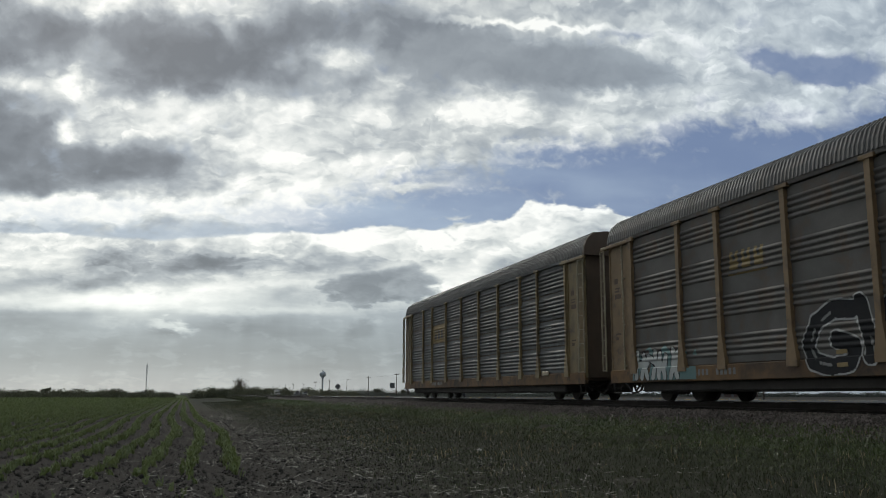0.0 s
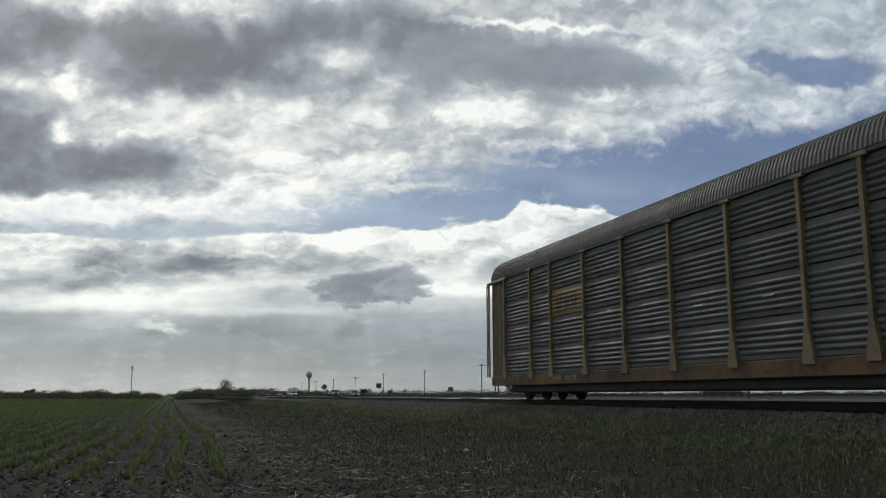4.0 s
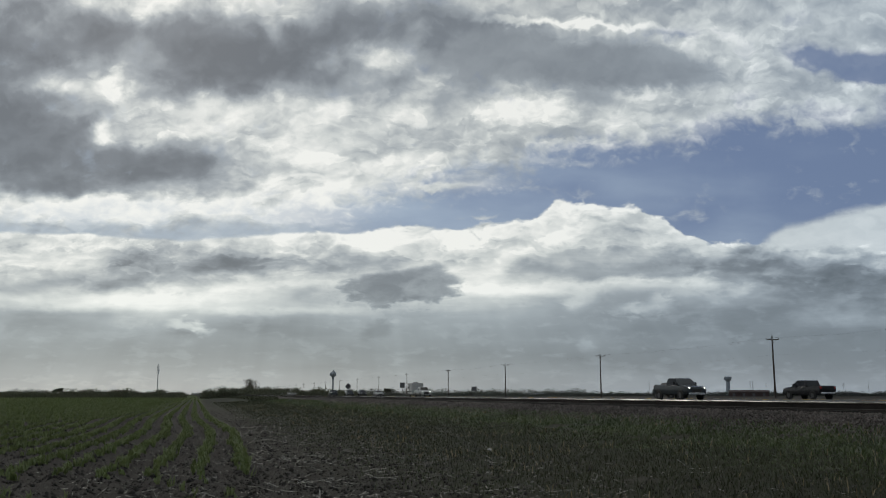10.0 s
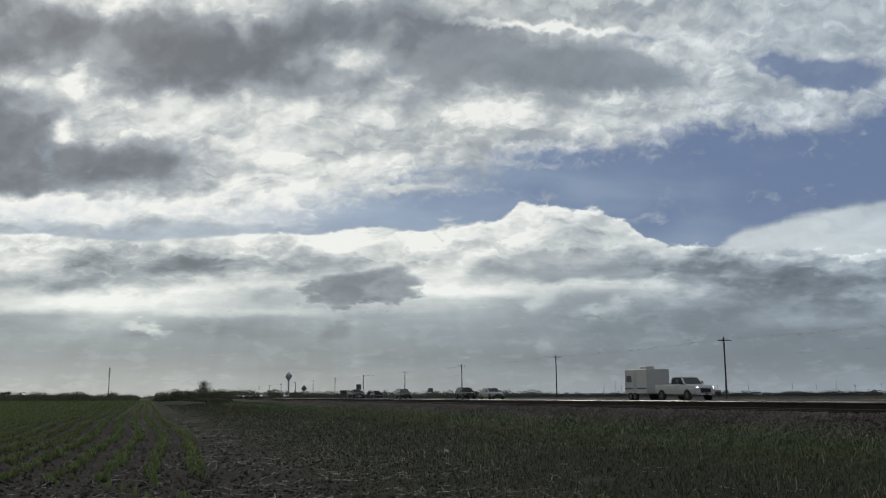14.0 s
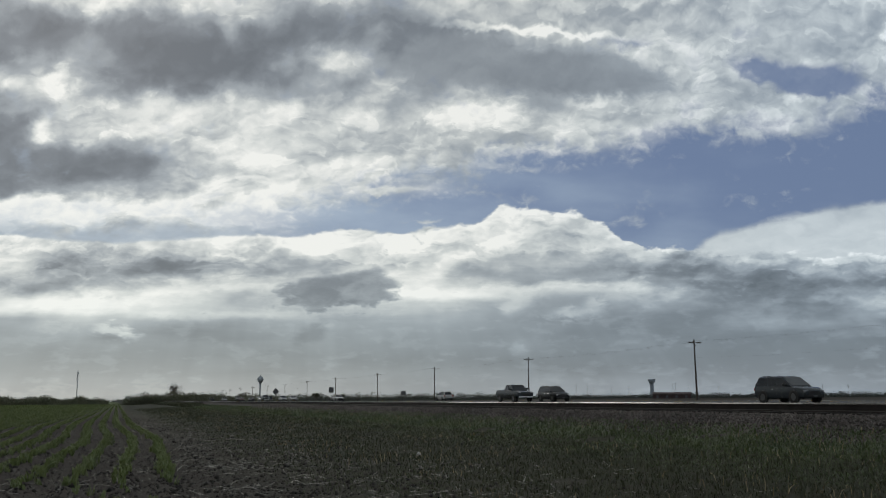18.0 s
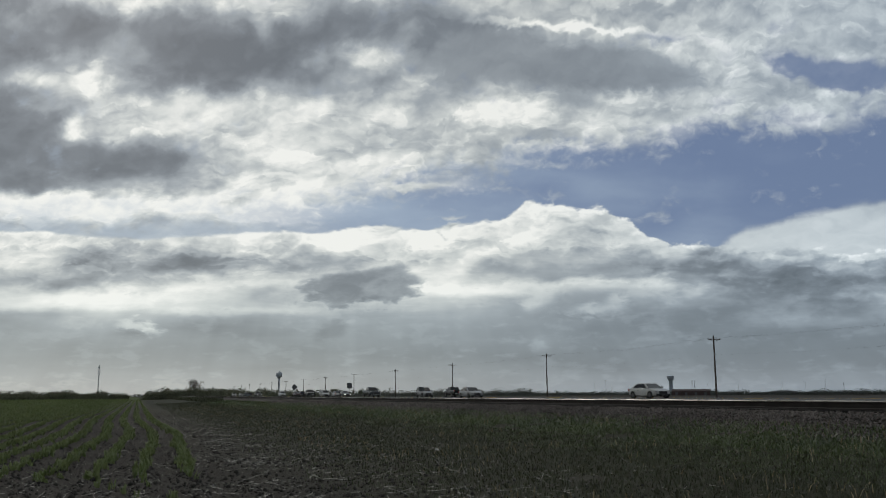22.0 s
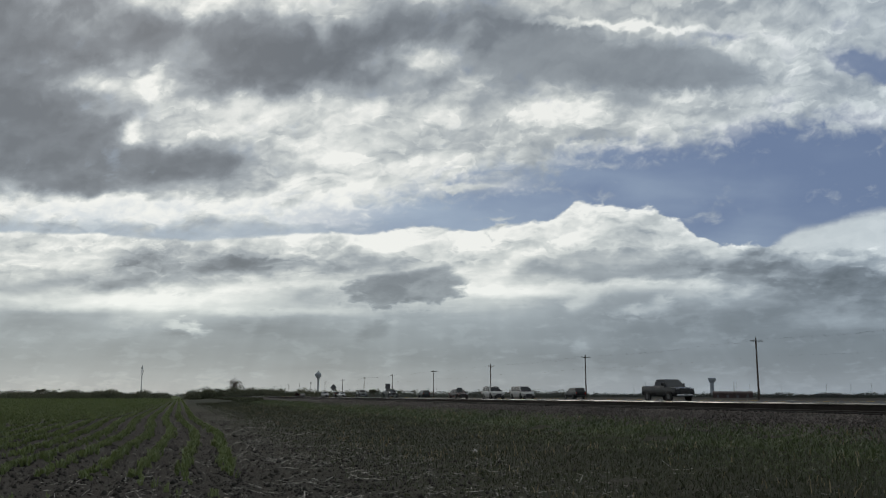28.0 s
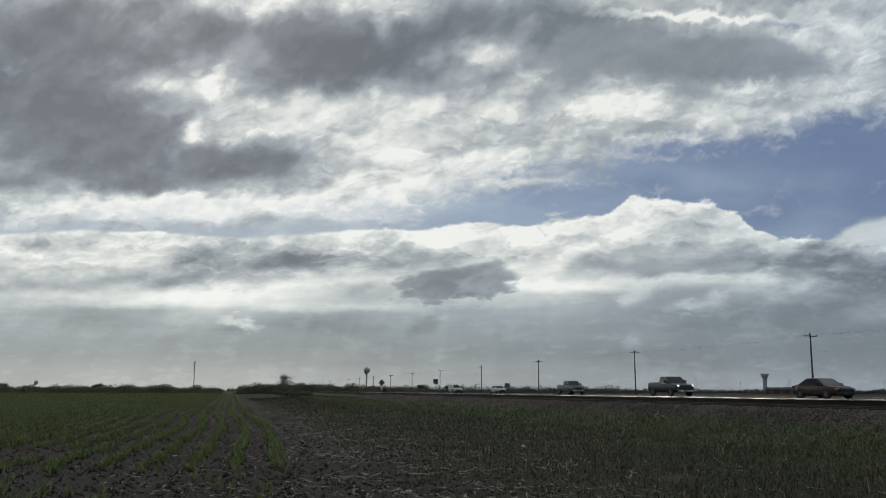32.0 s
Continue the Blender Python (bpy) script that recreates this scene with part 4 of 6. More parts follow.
    box(bm, 0.13 - HALF, HALF - 0.13, 0.55, CAR_L - 0.2, 0.70, EAVE - 0.1)
    part("inner_deck", bm, brown, car)
    for y in (3.5, 23.7):
        truck(car, y)
    coupler(car, 0.3, -1)
    coupler(car, CAR_L - 0.3, 1)
    if stacked:
        zc = FLOOR + 2.45 * each
        for k in range(3):
            y = 7.30 + k * 0.62
            sprayed("emblem_mark", car, profile, lambda a, b, y=y: y < a < y + 0.46 and not (y + 0.16 < a < y + 0.32 and b > zc + 0.02), logo_blue, y - 0.1, y + 0.5, zc - 0.25, zc + 0.27, 0.006)
        for y, z, w in ((16.2, 2.55, 0.5), (19.2, 2.5, 0.45), (23.3, 2.75, 0.7), (11.2, 2.9, 0.25)):
            sprayed("scuff", car, profile, near_line(((y, z), (y + w, z + 0.02)), 0.035), chalk, y - 0.05, y + w + 0.05, z - 0.05, z + 0.08, 0.006, 0.02)
    else:
        zc = 3.62
        for k in range(3):
            y = 7.25 + k * 0.52
            sprayed("emblem_mark", car, profile, lambda a, b, y=y: y < a < y + 0.40 and not (y + 0.14 < a < y + 0.28 and b > zc), logo_yellow, y - 0.1, y + 0.45, zc - 0.22, zc + 0.26, 0.006)
        sprayed("emblem_bar", car, profile, near_line(((7.2, zc - 0.36), (8.8, zc - 0.36)), 0.06), logo_yellow, 7.1, 8.9, zc - 0.45, zc - 0.3, 0.006)
        # pale and teal spray paint low on the first bays
        z0 = 0.62
        sprayed("spray_paint", car, profile, lambda y, z: 1.9 < y < 5.5 and z < 1.5 + 0.12 * math.sin(y * 7) - max(0.0, y - 4.4) * 0.12 and noise.noise((y * 1.3, z * 2.2, 5)) > -0.25, teal, 1.9, 5.6, z0, 1.75, 0.004)
        letters = []
        for k in range(8):
            y = 2.15 + k * 0.34
            lean = 0.16 * math.sin(k * 2.4)
            letters.append([(y, z0 + 0.1), (y + lean, 1.05), (y + lean * 0.3 + 0.05, 1.45 - 0.08 * (k % 3))])
            if k % 2:
                letters.append([(y - 0.3, 1.30 - 0.2 * (k % 3)), (y + lean, 1.22 - 0.1 * (k % 2))])
        sprayed("spray_paint", car, profile, lambda a, b: any(near_line(q, 0.27)(a, b) for q in letters) and a < 4.9, jet, 1.9, 5.0, z0, 1.7, 0.007, 0.035)
        sprayed("spray_paint", car, profile, lambda a, b: any(near_line(q, 0.205)(a, b) for q in letters) and a < 4.9, chalk, 1.9, 5.0, z0, 1.7, 0.010, 0.03)
        # large black shapes with pale outlines
        strokes = [[(11.55, 2.0), (11.0, 2.05), (10.4, 1.78), (10.12, 1.3), (10.3, 0.92), (10.9, 0.80), (11.45, 0.86), (11.6, 1.2), (11.05, 1.38)],
                   [(11.8, 2.1), (12.0, 1.5), (12.05, 1.0)],
                   [(12.55, 1.95), (12.5, 1.4), (12.75, 0.98), (13.15, 0.92), (13.3, 1.5)],
                   [(14.4, 1.85), (13.9, 1.95), (13.7, 1.4), (13.95, 0.92), (14.45, 0.95), (14.5, 1.4)],
                   [(15.1, 2.0), (15.0, 1.3), (15.3, 0.92), (15.8, 1.1), (15.85, 1.8)]]

        def off(y, z):
            best = 9.0
            for line in strokes:
                if line[0][0] - 2.2 < y < line[-1][0] + 2.2:
                    for (ya, za), (yb, zb) in zip(line, line[1:]):
                        dy, dz = yb - ya, zb - za
                        f = max(0, min(1, ((y - ya) * dy + (z - za) * dz) / (dy * dy + dz * dz + 1e-9)))
                        best = min(best, math.hypot(y - ya - f * dy, z - za - f * dz))
            return best + 0.04 * noise.noise((y * 2.5, z * 2.5, 1))
        sprayed("spray_paint", car, profile, lambda a, b: off(a, b) < 0.20, jet, 9.7, 16.3, 0.6, 2.5, 0.004, 0.035)
        sprayed("spray_paint", car, profile, lambda a, b: 0.19 < off(a, b) < 0.235, haze, 9.7, 16.3, 0.6, 2.5, 0.009, 0.022)
        for line in strokes:
            for (ya, za), (yb, zb) in zip(line[1:], line[2:]):
                if zb < za:
                    sprayed("spray_paint", car, profile, near_line(((ya * 0.7 + yb * 0.3 + 0.05, za * 0.7 + zb * 0.3), (ya * 0.2 + yb * 0.8 + 0.08, za * 0.2 + zb * 0.8)), 0.07), mist, min(ya, yb) - 0.2, max(ya, yb) + 0.3, min(za, zb) - 0.1, za + 0.1, 0.009, 0.025)
        for z in (0.78, 1.06):
            bm = bmesh.new()
            box(bm, HALF + 0.012, HALF + 0.022, 11.05, 11.38, z, z + 0.09, 0.003)
            part("marker_plate", bm, logo_yellow, car, "small dull yellow plate")
    # reporting marks, as plain bars on the sill
    for k in range(9):
        y = (6.9 if stacked else 5.4) + k * 0.19 + (0.30 if k > 3 else 0)
        bm = bmesh.new()
        box(bm, HALF + 0.001, HALF + 0.005, y, y + 0.11, 0.71, 0.88)
        part("marking_bar", bm, mist, car)
    return car


TRAIN = [autorack("autorack_car", "tan and galvanised autorack rail car with stacked ribbed panels", True),
         autorack("autorack_car", "weathered tan autorack rail car with spray-painted sides", False)]


# ---- vehicles ----
tyre_mat = surface("tyre_rubber", (0.022, 0.022, 0.022), (0.03, 0.029, 0.027), rough=0.9, scale=6, fine=40, shine=0.08)
rim_mat = gloss("alloy_rim", (0.055, 0.055, 0.058), 0.45, 0.4)
glass_mat = surface("tinted_glass", (0.010, 0.012, 0.014), (0.014, 0.015, 0.017), rough=0.08, bump=0, wear=0.2, shine=0.35)
trim_mat = surface("black_trim", (0.02, 0.02, 0.021), (0.03, 0.03, 0.03), rough=0.6, scale=6, fine=40, shine=0.15)
lens_mat = gloss("headlamp_lens", (0.26, 0.26, 0.27), 0.1)
lamp_on = glow("headlamp_lit", (1.0, 0.96, 0.88), 4.0)
tail_mat = gloss("tail_lamp", (0.22, 0.012, 0.01), 0.1)
chrome = gloss("chrome", (0.55, 0.55, 0.56), 0.12, 1.0)
PAINTS = {
    "black": gloss("black_paint", (0.012, 0.012, 0.014), 0.2, 0.0, 0.0, 0.25),
    "dark grey": gloss("dark_grey_paint", (0.026, 0.031, 0.036), 0.2, 0.0, 0.0, 0.25),
    "grey": gloss("grey_paint", (0.085, 0.088, 0.092), 0.2, 0.0, 0.0, 0.25),
    "silver": gloss("silver_paint", (0.24, 0.245, 0.25), 0.2, 0.0, 0.0, 0.25),
    "white": gloss("white_paint", (0.37, 0.37, 0.365), 0.2, 0.0, 0.0, 0.25),
    "dark red": gloss("dark_red_paint", (0.04, 0.016, 0.015), 0.2, 0.0, 0.0, 0.25),
    "beige grey": gloss("beige_grey_paint", (0.12, 0.115, 0.105), 0.2, 0.0, 0.0, 0.25),
}

# length, half width, height; body stations: place along the length, width share, bottom, top; cabin: base rear, base front, roof rear, roof front, base height
SHAPES = {
    "sedan": (4.85, 0.92, 1.46, ((-0.5, 0.78, 0.42, 0.86), (-0.47, 0.92, 0.28, 0.99), (-0.32, 1.0, 0.20, 1.00), (0.0, 1.0, 0.19, 0.97), (0.22, 1.0, 0.19, 0.95), (0.38, 0.97, 0.20, 0.88), (0.47, 0.90, 0.25, 0.79), (0.5, 0.76, 0.34, 0.68)), (-0.40, 0.25, -0.20, 0.06, 0.94), 0.33),
    "suv": (4.70, 0.94, 1.72, ((-0.5, 0.84, 0.46, 1.02), (-0.48, 0.94, 0.34, 1.08), (-0.3, 1.0, 0.25, 1.10), (0.0, 1.0, 0.24, 1.08), (0.22, 1.0, 0.24, 1.06), (0.40, 0.97, 0.26, 0.98), (0.48, 0.88, 0.30, 0.84), (0.5, 0.74, 0.42, 0.70)), (-0.49, 0.26, -0.42, 0.08, 1.05), 0.37),
    "pickup": (5.85, 1.01, 1.92, ((-0.5, 0.92, 0.62, 1.30), (-0.49, 0.97, 0.50, 1.34), (-0.2, 1.0, 0.42, 1.34), (0.0, 1.0, 0.40, 1.30), (0.2, 1.0, 0.40, 1.28), (0.42, 0.98, 0.40, 1.20), (0.485, 0.94, 0.42, 1.12), (0.5, 0.86, 0.50, 0.98)), (-0.13, 0.25, -0.10, 0.13, 1.26), 0.41),
    "minivan": (5.10, 0.98, 1.78, ((-0.5, 0.84, 0.42, 1.00), (-0.48, 0.94, 0.30, 1.08), (-0.3, 1.0, 0.21, 1.10), (0.0, 1.0, 0.20, 1.08), (0.25, 1.0, 0.20, 1.05), (0.42, 0.95, 0.22, 0.92), (0.485, 0.86, 0.28, 0.78), (0.5, 0.72, 0.40, 0.64)), (-0.49, 0.33, -0.45, 0.12, 1.05), 0.35),
}


def loft(bm, rings):
    made = [[bm.verts.new(v) for v in ring] for ring in rings]
    n = len(rings[0])
    for a, b in zip(made, made[1:]):
        for k in range(n):
            bm.faces.new((a[k], a[(k + 1) % n], b[(k + 1) % n], b[k]))
    bm.faces.new(made[0][::-1])
    bm.faces.new(made[-1])
    bmesh.ops.recalc_face_normals(bm, faces=bm.faces)
    return bm


def plate(bm, quad, lift, u0=0.05, u1=0.95, v0=0.08, v1=0.92):
    """A thin pane on a quad (corners in order), inset by shares of its sides and lifted off it."""
    a, b, c, d = (Vector(p) for p in quad)
    normal = (b - a).cross(d - a).normalized()

    def at(u, v):
        return (a * (1 - u) + b * u) * (1 - v) + (d * (1 - u) + c * u) * v
    low = [at(u, v) - normal * 0.01 for u, v in ((u0, v0), (u1, v0), (u1, v1), (u0, v1))]
    high = [p + normal * (0.01 + lift) for p in low]
    return loft(bm, [low, high])


def vehicle(kind, paint, label, lit=False):
    length, w, tall, stations, cabin, radius = SHAPES[kind]
    car = empty({"sedan": "sedan_car", "suv": "sport_utility_car", "pickup": "pickup_truck", "minivan": "minivan"}[kind], label, {"sedan": "car", "suv": "car", "pickup": "pickup truck", "minivan": "van"}[kind], "highway traffic")
    coat = PAINTS[paint]
    rings = []
    for f, share, zb, zt in stations:
        h, y = w * share, f * length
        half = ((0.80 * h, zb), (0.97 * h, zb + 0.10), (h, zb + (zt - zb) * 0.45), (0.98 * h, zt - 0.16), (0.95 * h, zt - 0.05), (0.84 * h, zt))
        rings.append([(x, y, z) for x, z in half] + [(-x, y, z) for x, z in half[::-1]])
    part("body", loft(bmesh.new(), rings), coat, car, smooth=38)
    b0, b1, t0, t1, zb = cabin
    hb, ht = w * 0.90, w * 0.74
    zt = tall - 0.05
    quad = lambda y0, y1, h, z: [(h, y1, z), (-h, y1, z), (-h, y0, z), (h, y0, z)]
    ring_a, ring_b = quad(b0 * length, b1 * length, hb, zb), quad(t0 * length, t1 * length, ht, zt)
    bm = bmesh.new()
    loft(bm, [ring_a, ring_b, quad(t0 * length + 0.05, t1 * length - 0.06, ht - 0.04, tall - 0.025), quad(t0 * length + 0.16, t1 * length - 0.24, ht - 0.14, tall)])
    part("cabin", bm, coat, car, smooth=38)
    rf, lf, lb, rb = ring_a
    rft, lft, lbt, rbt = ring_b
    part("windscreen", plate(bmesh.new(), (rf, rft, lft, lf), 0.008, 0.08, 0.94, 0.06, 0.94), glass_mat, car)
    part("rear_window", plate(bmesh.new(), (lb, lbt, rbt, rb), 0.008, 0.15, 0.92, 0.10, 0.90), glass_mat, car)
    for q in ((rb, rbt, rft, rf), (lf, lft, lbt, lb)):
        spans = ((0.06, 0.355), (0.375, 0.63), (0.65, 0.93)) if kind in ("suv", "minivan") else ((0.09, 0.49), (0.52, 0.90))
        for v0, v1 in spans:
            part("side_window", plate(bmesh.new(), q, 0.006, 0.10, 0.92, v0, v1), glass_mat, car)
    front, rear = stations[-2], stations[1]
    for s in (-1, 1):
        z = front[3] - 0.17 if kind != "pickup" else 0.98
        bm = bmesh.new()
        box(bm, *sorted((s * w * 0.52, s * w * 0.86)), length * 0.478, length * 0.495, z - 0.02, z + 0.12, 0.015)
        light = part("headlight", bm, lens_mat, car, "lit headlight" if lit else "")
        if lit:
            bm = bmesh.new()
            tube(bm, (s * w * 0.74, length * 0.494, z + 0.05), (s * w * 0.74, length * 0.499, z + 0.05), 0.075, 0.06, 12)
            part("bulb", bm, lamp_on, light)
        bm = bmesh.new()
        zr = rear[3] - 0.30
        box(bm, *sorted((s * w * 0.70, s * w * 0.92)), -length * 0.502, -length * 0.488, zr, zr + 0.24, 0.015)
        part("tail_light", bm, tail_mat, car)
        bm = bmesh.new()
        y = b1 * length - (0.55 if kind != "minivan" else 0.95)
        box(bm, *sorted((s * (w * 0.92), s * (w + 0.16))), y, y + 0.10, zb + 0.04, zb + (0.30 if kind == "pickup" else 0.20), 0.03)
        part("mirror", bm, trim_mat, car)
        for y in (0.08, -0.12):
            bm = bmesh.new()
            box(bm, *sorted((s * w * 0.985, s * (w + 0.012))), y * length, y * length + 0.18, zb - 0.18, zb - 0.14, 0.008)
            part("door_handle", bm, chrome if kind != "pickup" else trim_mat, car)
    bm = bmesh.new()
    box(bm, -w * 0.48, w * 0.48, length * 0.484, length * 0.5015, front[2] + 0.18, front[3] - (0.10 if kind != "pickup" else 0.16), 0.02)
    part("grille", bm, trim_mat, car)
    for y0, y1 in ((length * 0.488, length * 0.508), (-length * 0.508, -length * 0.490)):
        bm = bmesh.new()
        z = front[2] if y0 > 0 else rear[2]
        box(bm, -w * 0.80, w * 0.80, y0, y1, z + 0.02, z + 0.20, 0.03)
        part("bumper", bm, chrome if kind == "pickup" else trim_mat, car)
        bm = bmesh.new()
        box(bm, -0.16, 0.16, *sorted((y1 if y0 > 0 else y0, (y1 + 0.008) if y0 > 0 else (y0 - 0.008))), z + 0.06, z + 0.18)
        part("number_plate", bm, rim_mat, car)
    for fy in (0.315, -0.30 if kind != "pickup" else -0.315):
        for s in (-1, 1):
            bm = bmesh.new()
            tube(bm, (s * (w - 0.10), fy * length, radius), (s * (w + 0.012), fy * length, radius), radius + 0.085, radius + 0.075, 24)
            part("wheel_arch", bm, trim_mat, car)
            bm = bmesh.new()
            tube(bm, (s * (w - 0.20), fy * length, radius), (s * (w - 0.01), fy * length, radius), radius, radius, 24)
            tube(bm, (s * (w - 0.01), fy * length, radius), (s * (w + 0.025), fy * length, radius), radius, radius * 0.9, 24)
            wheel = part("wheel", bm, tyre_mat, car, smooth=38)
            bm = bmesh.new()
            tube(bm, (s * (w + 0.026), fy * length, radius), (s * (w + 0.032), fy * length, radius), radius * 0.62, radius * 0.60, 20)
            part("rim", bm, rim_mat, wheel)
    if kind == "suv":
        for s in (-1, 1):
            bm = bmesh.new()
            tube(bm, (s * (ht - 0.08), t0 * length + 0.3, tall + 0.03), (s * (ht - 0.08), t1 * length - 0.4, tall + 0.03), 0.02, sides=6)
            part("roof_rail", bm, trim_mat, car)
    if kind == "pickup":
        bm = bmesh.new()
        box(bm, -w * 0.84, w * 0.84, -length * 0.48, b0 * length - 0.06, 1.343, 1.36)
        part("bed_liner", bm, trim_mat, car)
    return car


def box_trailer():
    t = empty("travel_trailer", "white box travel trailer with a roof unit, towed by a pickup", "trailer", "highway traffic")
    bm = bmesh.new()
    box(bm, -1.15, 1.15, -1.9, 1.8, 0.55, 2.70, 0.06)
    part("body", bm, surface("trailer_white", (0.40, 0.40, 0.39), (0.32, 0.32, 0.31), rough=0.5, scale=1.0, fine=20, bump=0.03), t)
    for s in (-1, 1):
        bm = bmesh.new()
        box(bm, *sorted((s * 1.15, s * 1.165)), -1.6, -0.7, 1.60, 2.15, 0.005)
        part("window", bm, glass_mat, t)
        bm = bmesh.new()
        box(bm, *sorted((s * 1.15, s * 1.16)), -0.5, 0.2, 0.7, 2.4, 0.004)
        part("door", bm, PAINTS["white"], t)
        bm = bmesh.new()
        box(bm, *sorted((s * 1.15, s * 1.158)), -1.85, 1.75, 0.95, 1.08)
        part("stripe", bm, PAINTS["grey"], t)
        for y in (-0.75, 0.05):
            bm = bmesh.new()
            tube(bm, (s * 0.95, y - 0.2, 0.34), (s * 1.17, y - 0.2, 0.34), 0.34, 0.33, 22)
            wheel = part("wheel", bm, tyre_mat, t)
            bm = bmesh.new()
            tube(bm, (s * 1.171, y - 0.2, 0.34), (s * 1.178, y - 0.2, 0.34), 0.2, 0.19, 16)
            part("rim", bm, rim_mat, wheel)
    bm = bmesh.new()
    box(bm, -0.4, 0.4, -0.5, 0.6, 2.70, 2.98, 0.06)
    part("roof_unit", bm, PAINTS["white"], t)
    bm = bmesh.new()
    tube(bm, (-0.6, 1.75, 0.5), (0, 2.9, 0.5), 0.05, sides=6)
    tube(bm, (0.6, 1.75, 0.5), (0, 2.9, 0.5), 0.05, sides=6)
    part("drawbar", bm, trim_mat, t)
    return t


# kind, paint, lit lamps, lane, way (-1 towards the eye), a time, the distance along the road then, speed
TRAFFIC = []


def drive(kind, paint, lit, lane, way, t, y, speed, label):
    car = vehicle(kind, paint, label, lit)
    TRAFFIC.append((car, lane, way, t, y, speed))


SLOW, FAST, AWAY, AWAY_FAST = 41.8, 46.2, 60.5, 56.6
drive("sedan", "dark grey", False, FAST, -1, 2, 89.1, 30.3, "dark grey sedan driving on the highway")
drive("suv", "grey", True, FAST, -1, 8, 104.5, 31.4, "grey crossover with a lit lamp on the highway")
drive("pickup", "dark grey", True, SLOW, -1, 9, 98.5, 27.3, "dark grey crew cab pickup with lit headlights")
drive("pickup", "white", True, SLOW, -1, 12, 113.9, 25.4, "white pickup with lit headlights towing a trailer")
drive("sedan", "silver", False, SLOW, -1, 12, 156.8, 25.2, "silver sedan following a trailer")
drive("suv", "black", False, FAST, -1, 13, 159.5, 31.0, "black sport utility car overtaking on the highway")
drive("suv", "dark grey", False, SLOW, -1, 16.5, 85.2, 25.1, "large dark grey sport utility car")
drive("pickup", "dark grey", False, SLOW, -1, 17, 114.4, 23.5, "dark blue-grey crew cab pickup on the highway")
drive("suv", "black", False, FAST, -1, 17, 117.7, 27.7, "black crossover driving on the highway")
drive("sedan", "white", False, FAST, -1, 20, 134.2, 30.1, "white sedan driving on the highway")
drive("sedan", "silver", False, SLOW, -1, 22, 110.5, 28.6, "silver sedan driving on the highway")
drive("suv", "silver", False, FAST, -1, 23, 114.4, 30.0, "silver compact crossover on the highway")
drive("pickup", "dark grey", False, SLOW, -1, 24, 110.8, 26.4, "dark grey pickup driving on the highway")
drive("sedan", "grey", True, FAST, -1, 24, 143.0, 31.2, "grey sedan with lit headlights on the highway")
drive("pickup", "black", False, SLOW, -1, 27.5, 83.6, 26.1, "black crew cab pickup on the highway")
drive("minivan", "white", False, FAST, -1, 29, 97.9, 18.9, "white minivan driving slowly on the highway")
drive("suv", "white", False, SLOW, -1, 28, 116.7, 26.1, "white sport utility car beside a minivan")
drive("sedan", "dark red", False, SLOW, -1, 30, 94.6, 19.1, "dark red sedan driving on the highway")
drive("pickup", "dark grey", True, SLOW, -1, 29, 154.7, 25.1, "dark pickup with lit headlights on the highway")
drive("pickup", "grey", False, FAST, -1, 30, 174.4, 28.8, "grey pickup driving on the highway")
drive("sedan", "white", False, FAST, -1, 31, 179.3, 27.7, "white sedan far along the highway")
drive("suv", "white", False, SLOW, -1, 31, 190.3, 25.1, "white crossover far along the highway")
drive("pickup", "dark grey", False, AWAY_FAST, 1, 9, 66.6, 31.9, "dark grey pickup heading away on the far lanes")
drive("pickup", "black", False, AWAY, 1, 11, 100.1, 22.3, "black pickup heading away on the far lanes")
drive("suv", "white", False, AWAY_FAST, 1, 14.5, 57.8, 27.5, "white sport utility car heading away")
drive("pickup", "black", False, AWAY_FAST, 1, 19, 72.1, 28.9, "black pickup heading away on the far lanes")
drive("suv", "dark grey", False, AWAY_FAST, 1, 24, 79.8, 31.9, "dark grey sport utility car heading away")
drive("suv", "black", False, AWAY, 1, 28, 130.4, 27.5, "black sport utility car heading away")
TRAILER = box_trailer()
TRAFFIC.append((TRAILER, SLOW, -1, 12, 113.9 + 5.7, 25.4))


# ---- poles, wires, signs ----
pole_wood = surface("pole_wood", (0.062, 0.050, 0.040), (0.038, 0.030, 0.025), rough=0.85, scale=2, fine=30)
insulator_mat = surface("insulator", (0.16, 0.15, 0.14), rough=0.4, bump=0)
wire_mat = surface("wire", (0.05, 0.05, 0.05), rough=0.6, bump=0)
sign_back = surface("sign_back", (0.09, 0.095, 0.10), (0.06, 0.062, 0.065), rough=0.5, metal=0.4, bump=0)
post_steel = surface("post_steel", (0.16, 0.16, 0.16), rough=0.5, metal=0.5, bump=0)
POLE_X, POLE_Y, POLE_GAP = 91.0, 125.2, 65.1


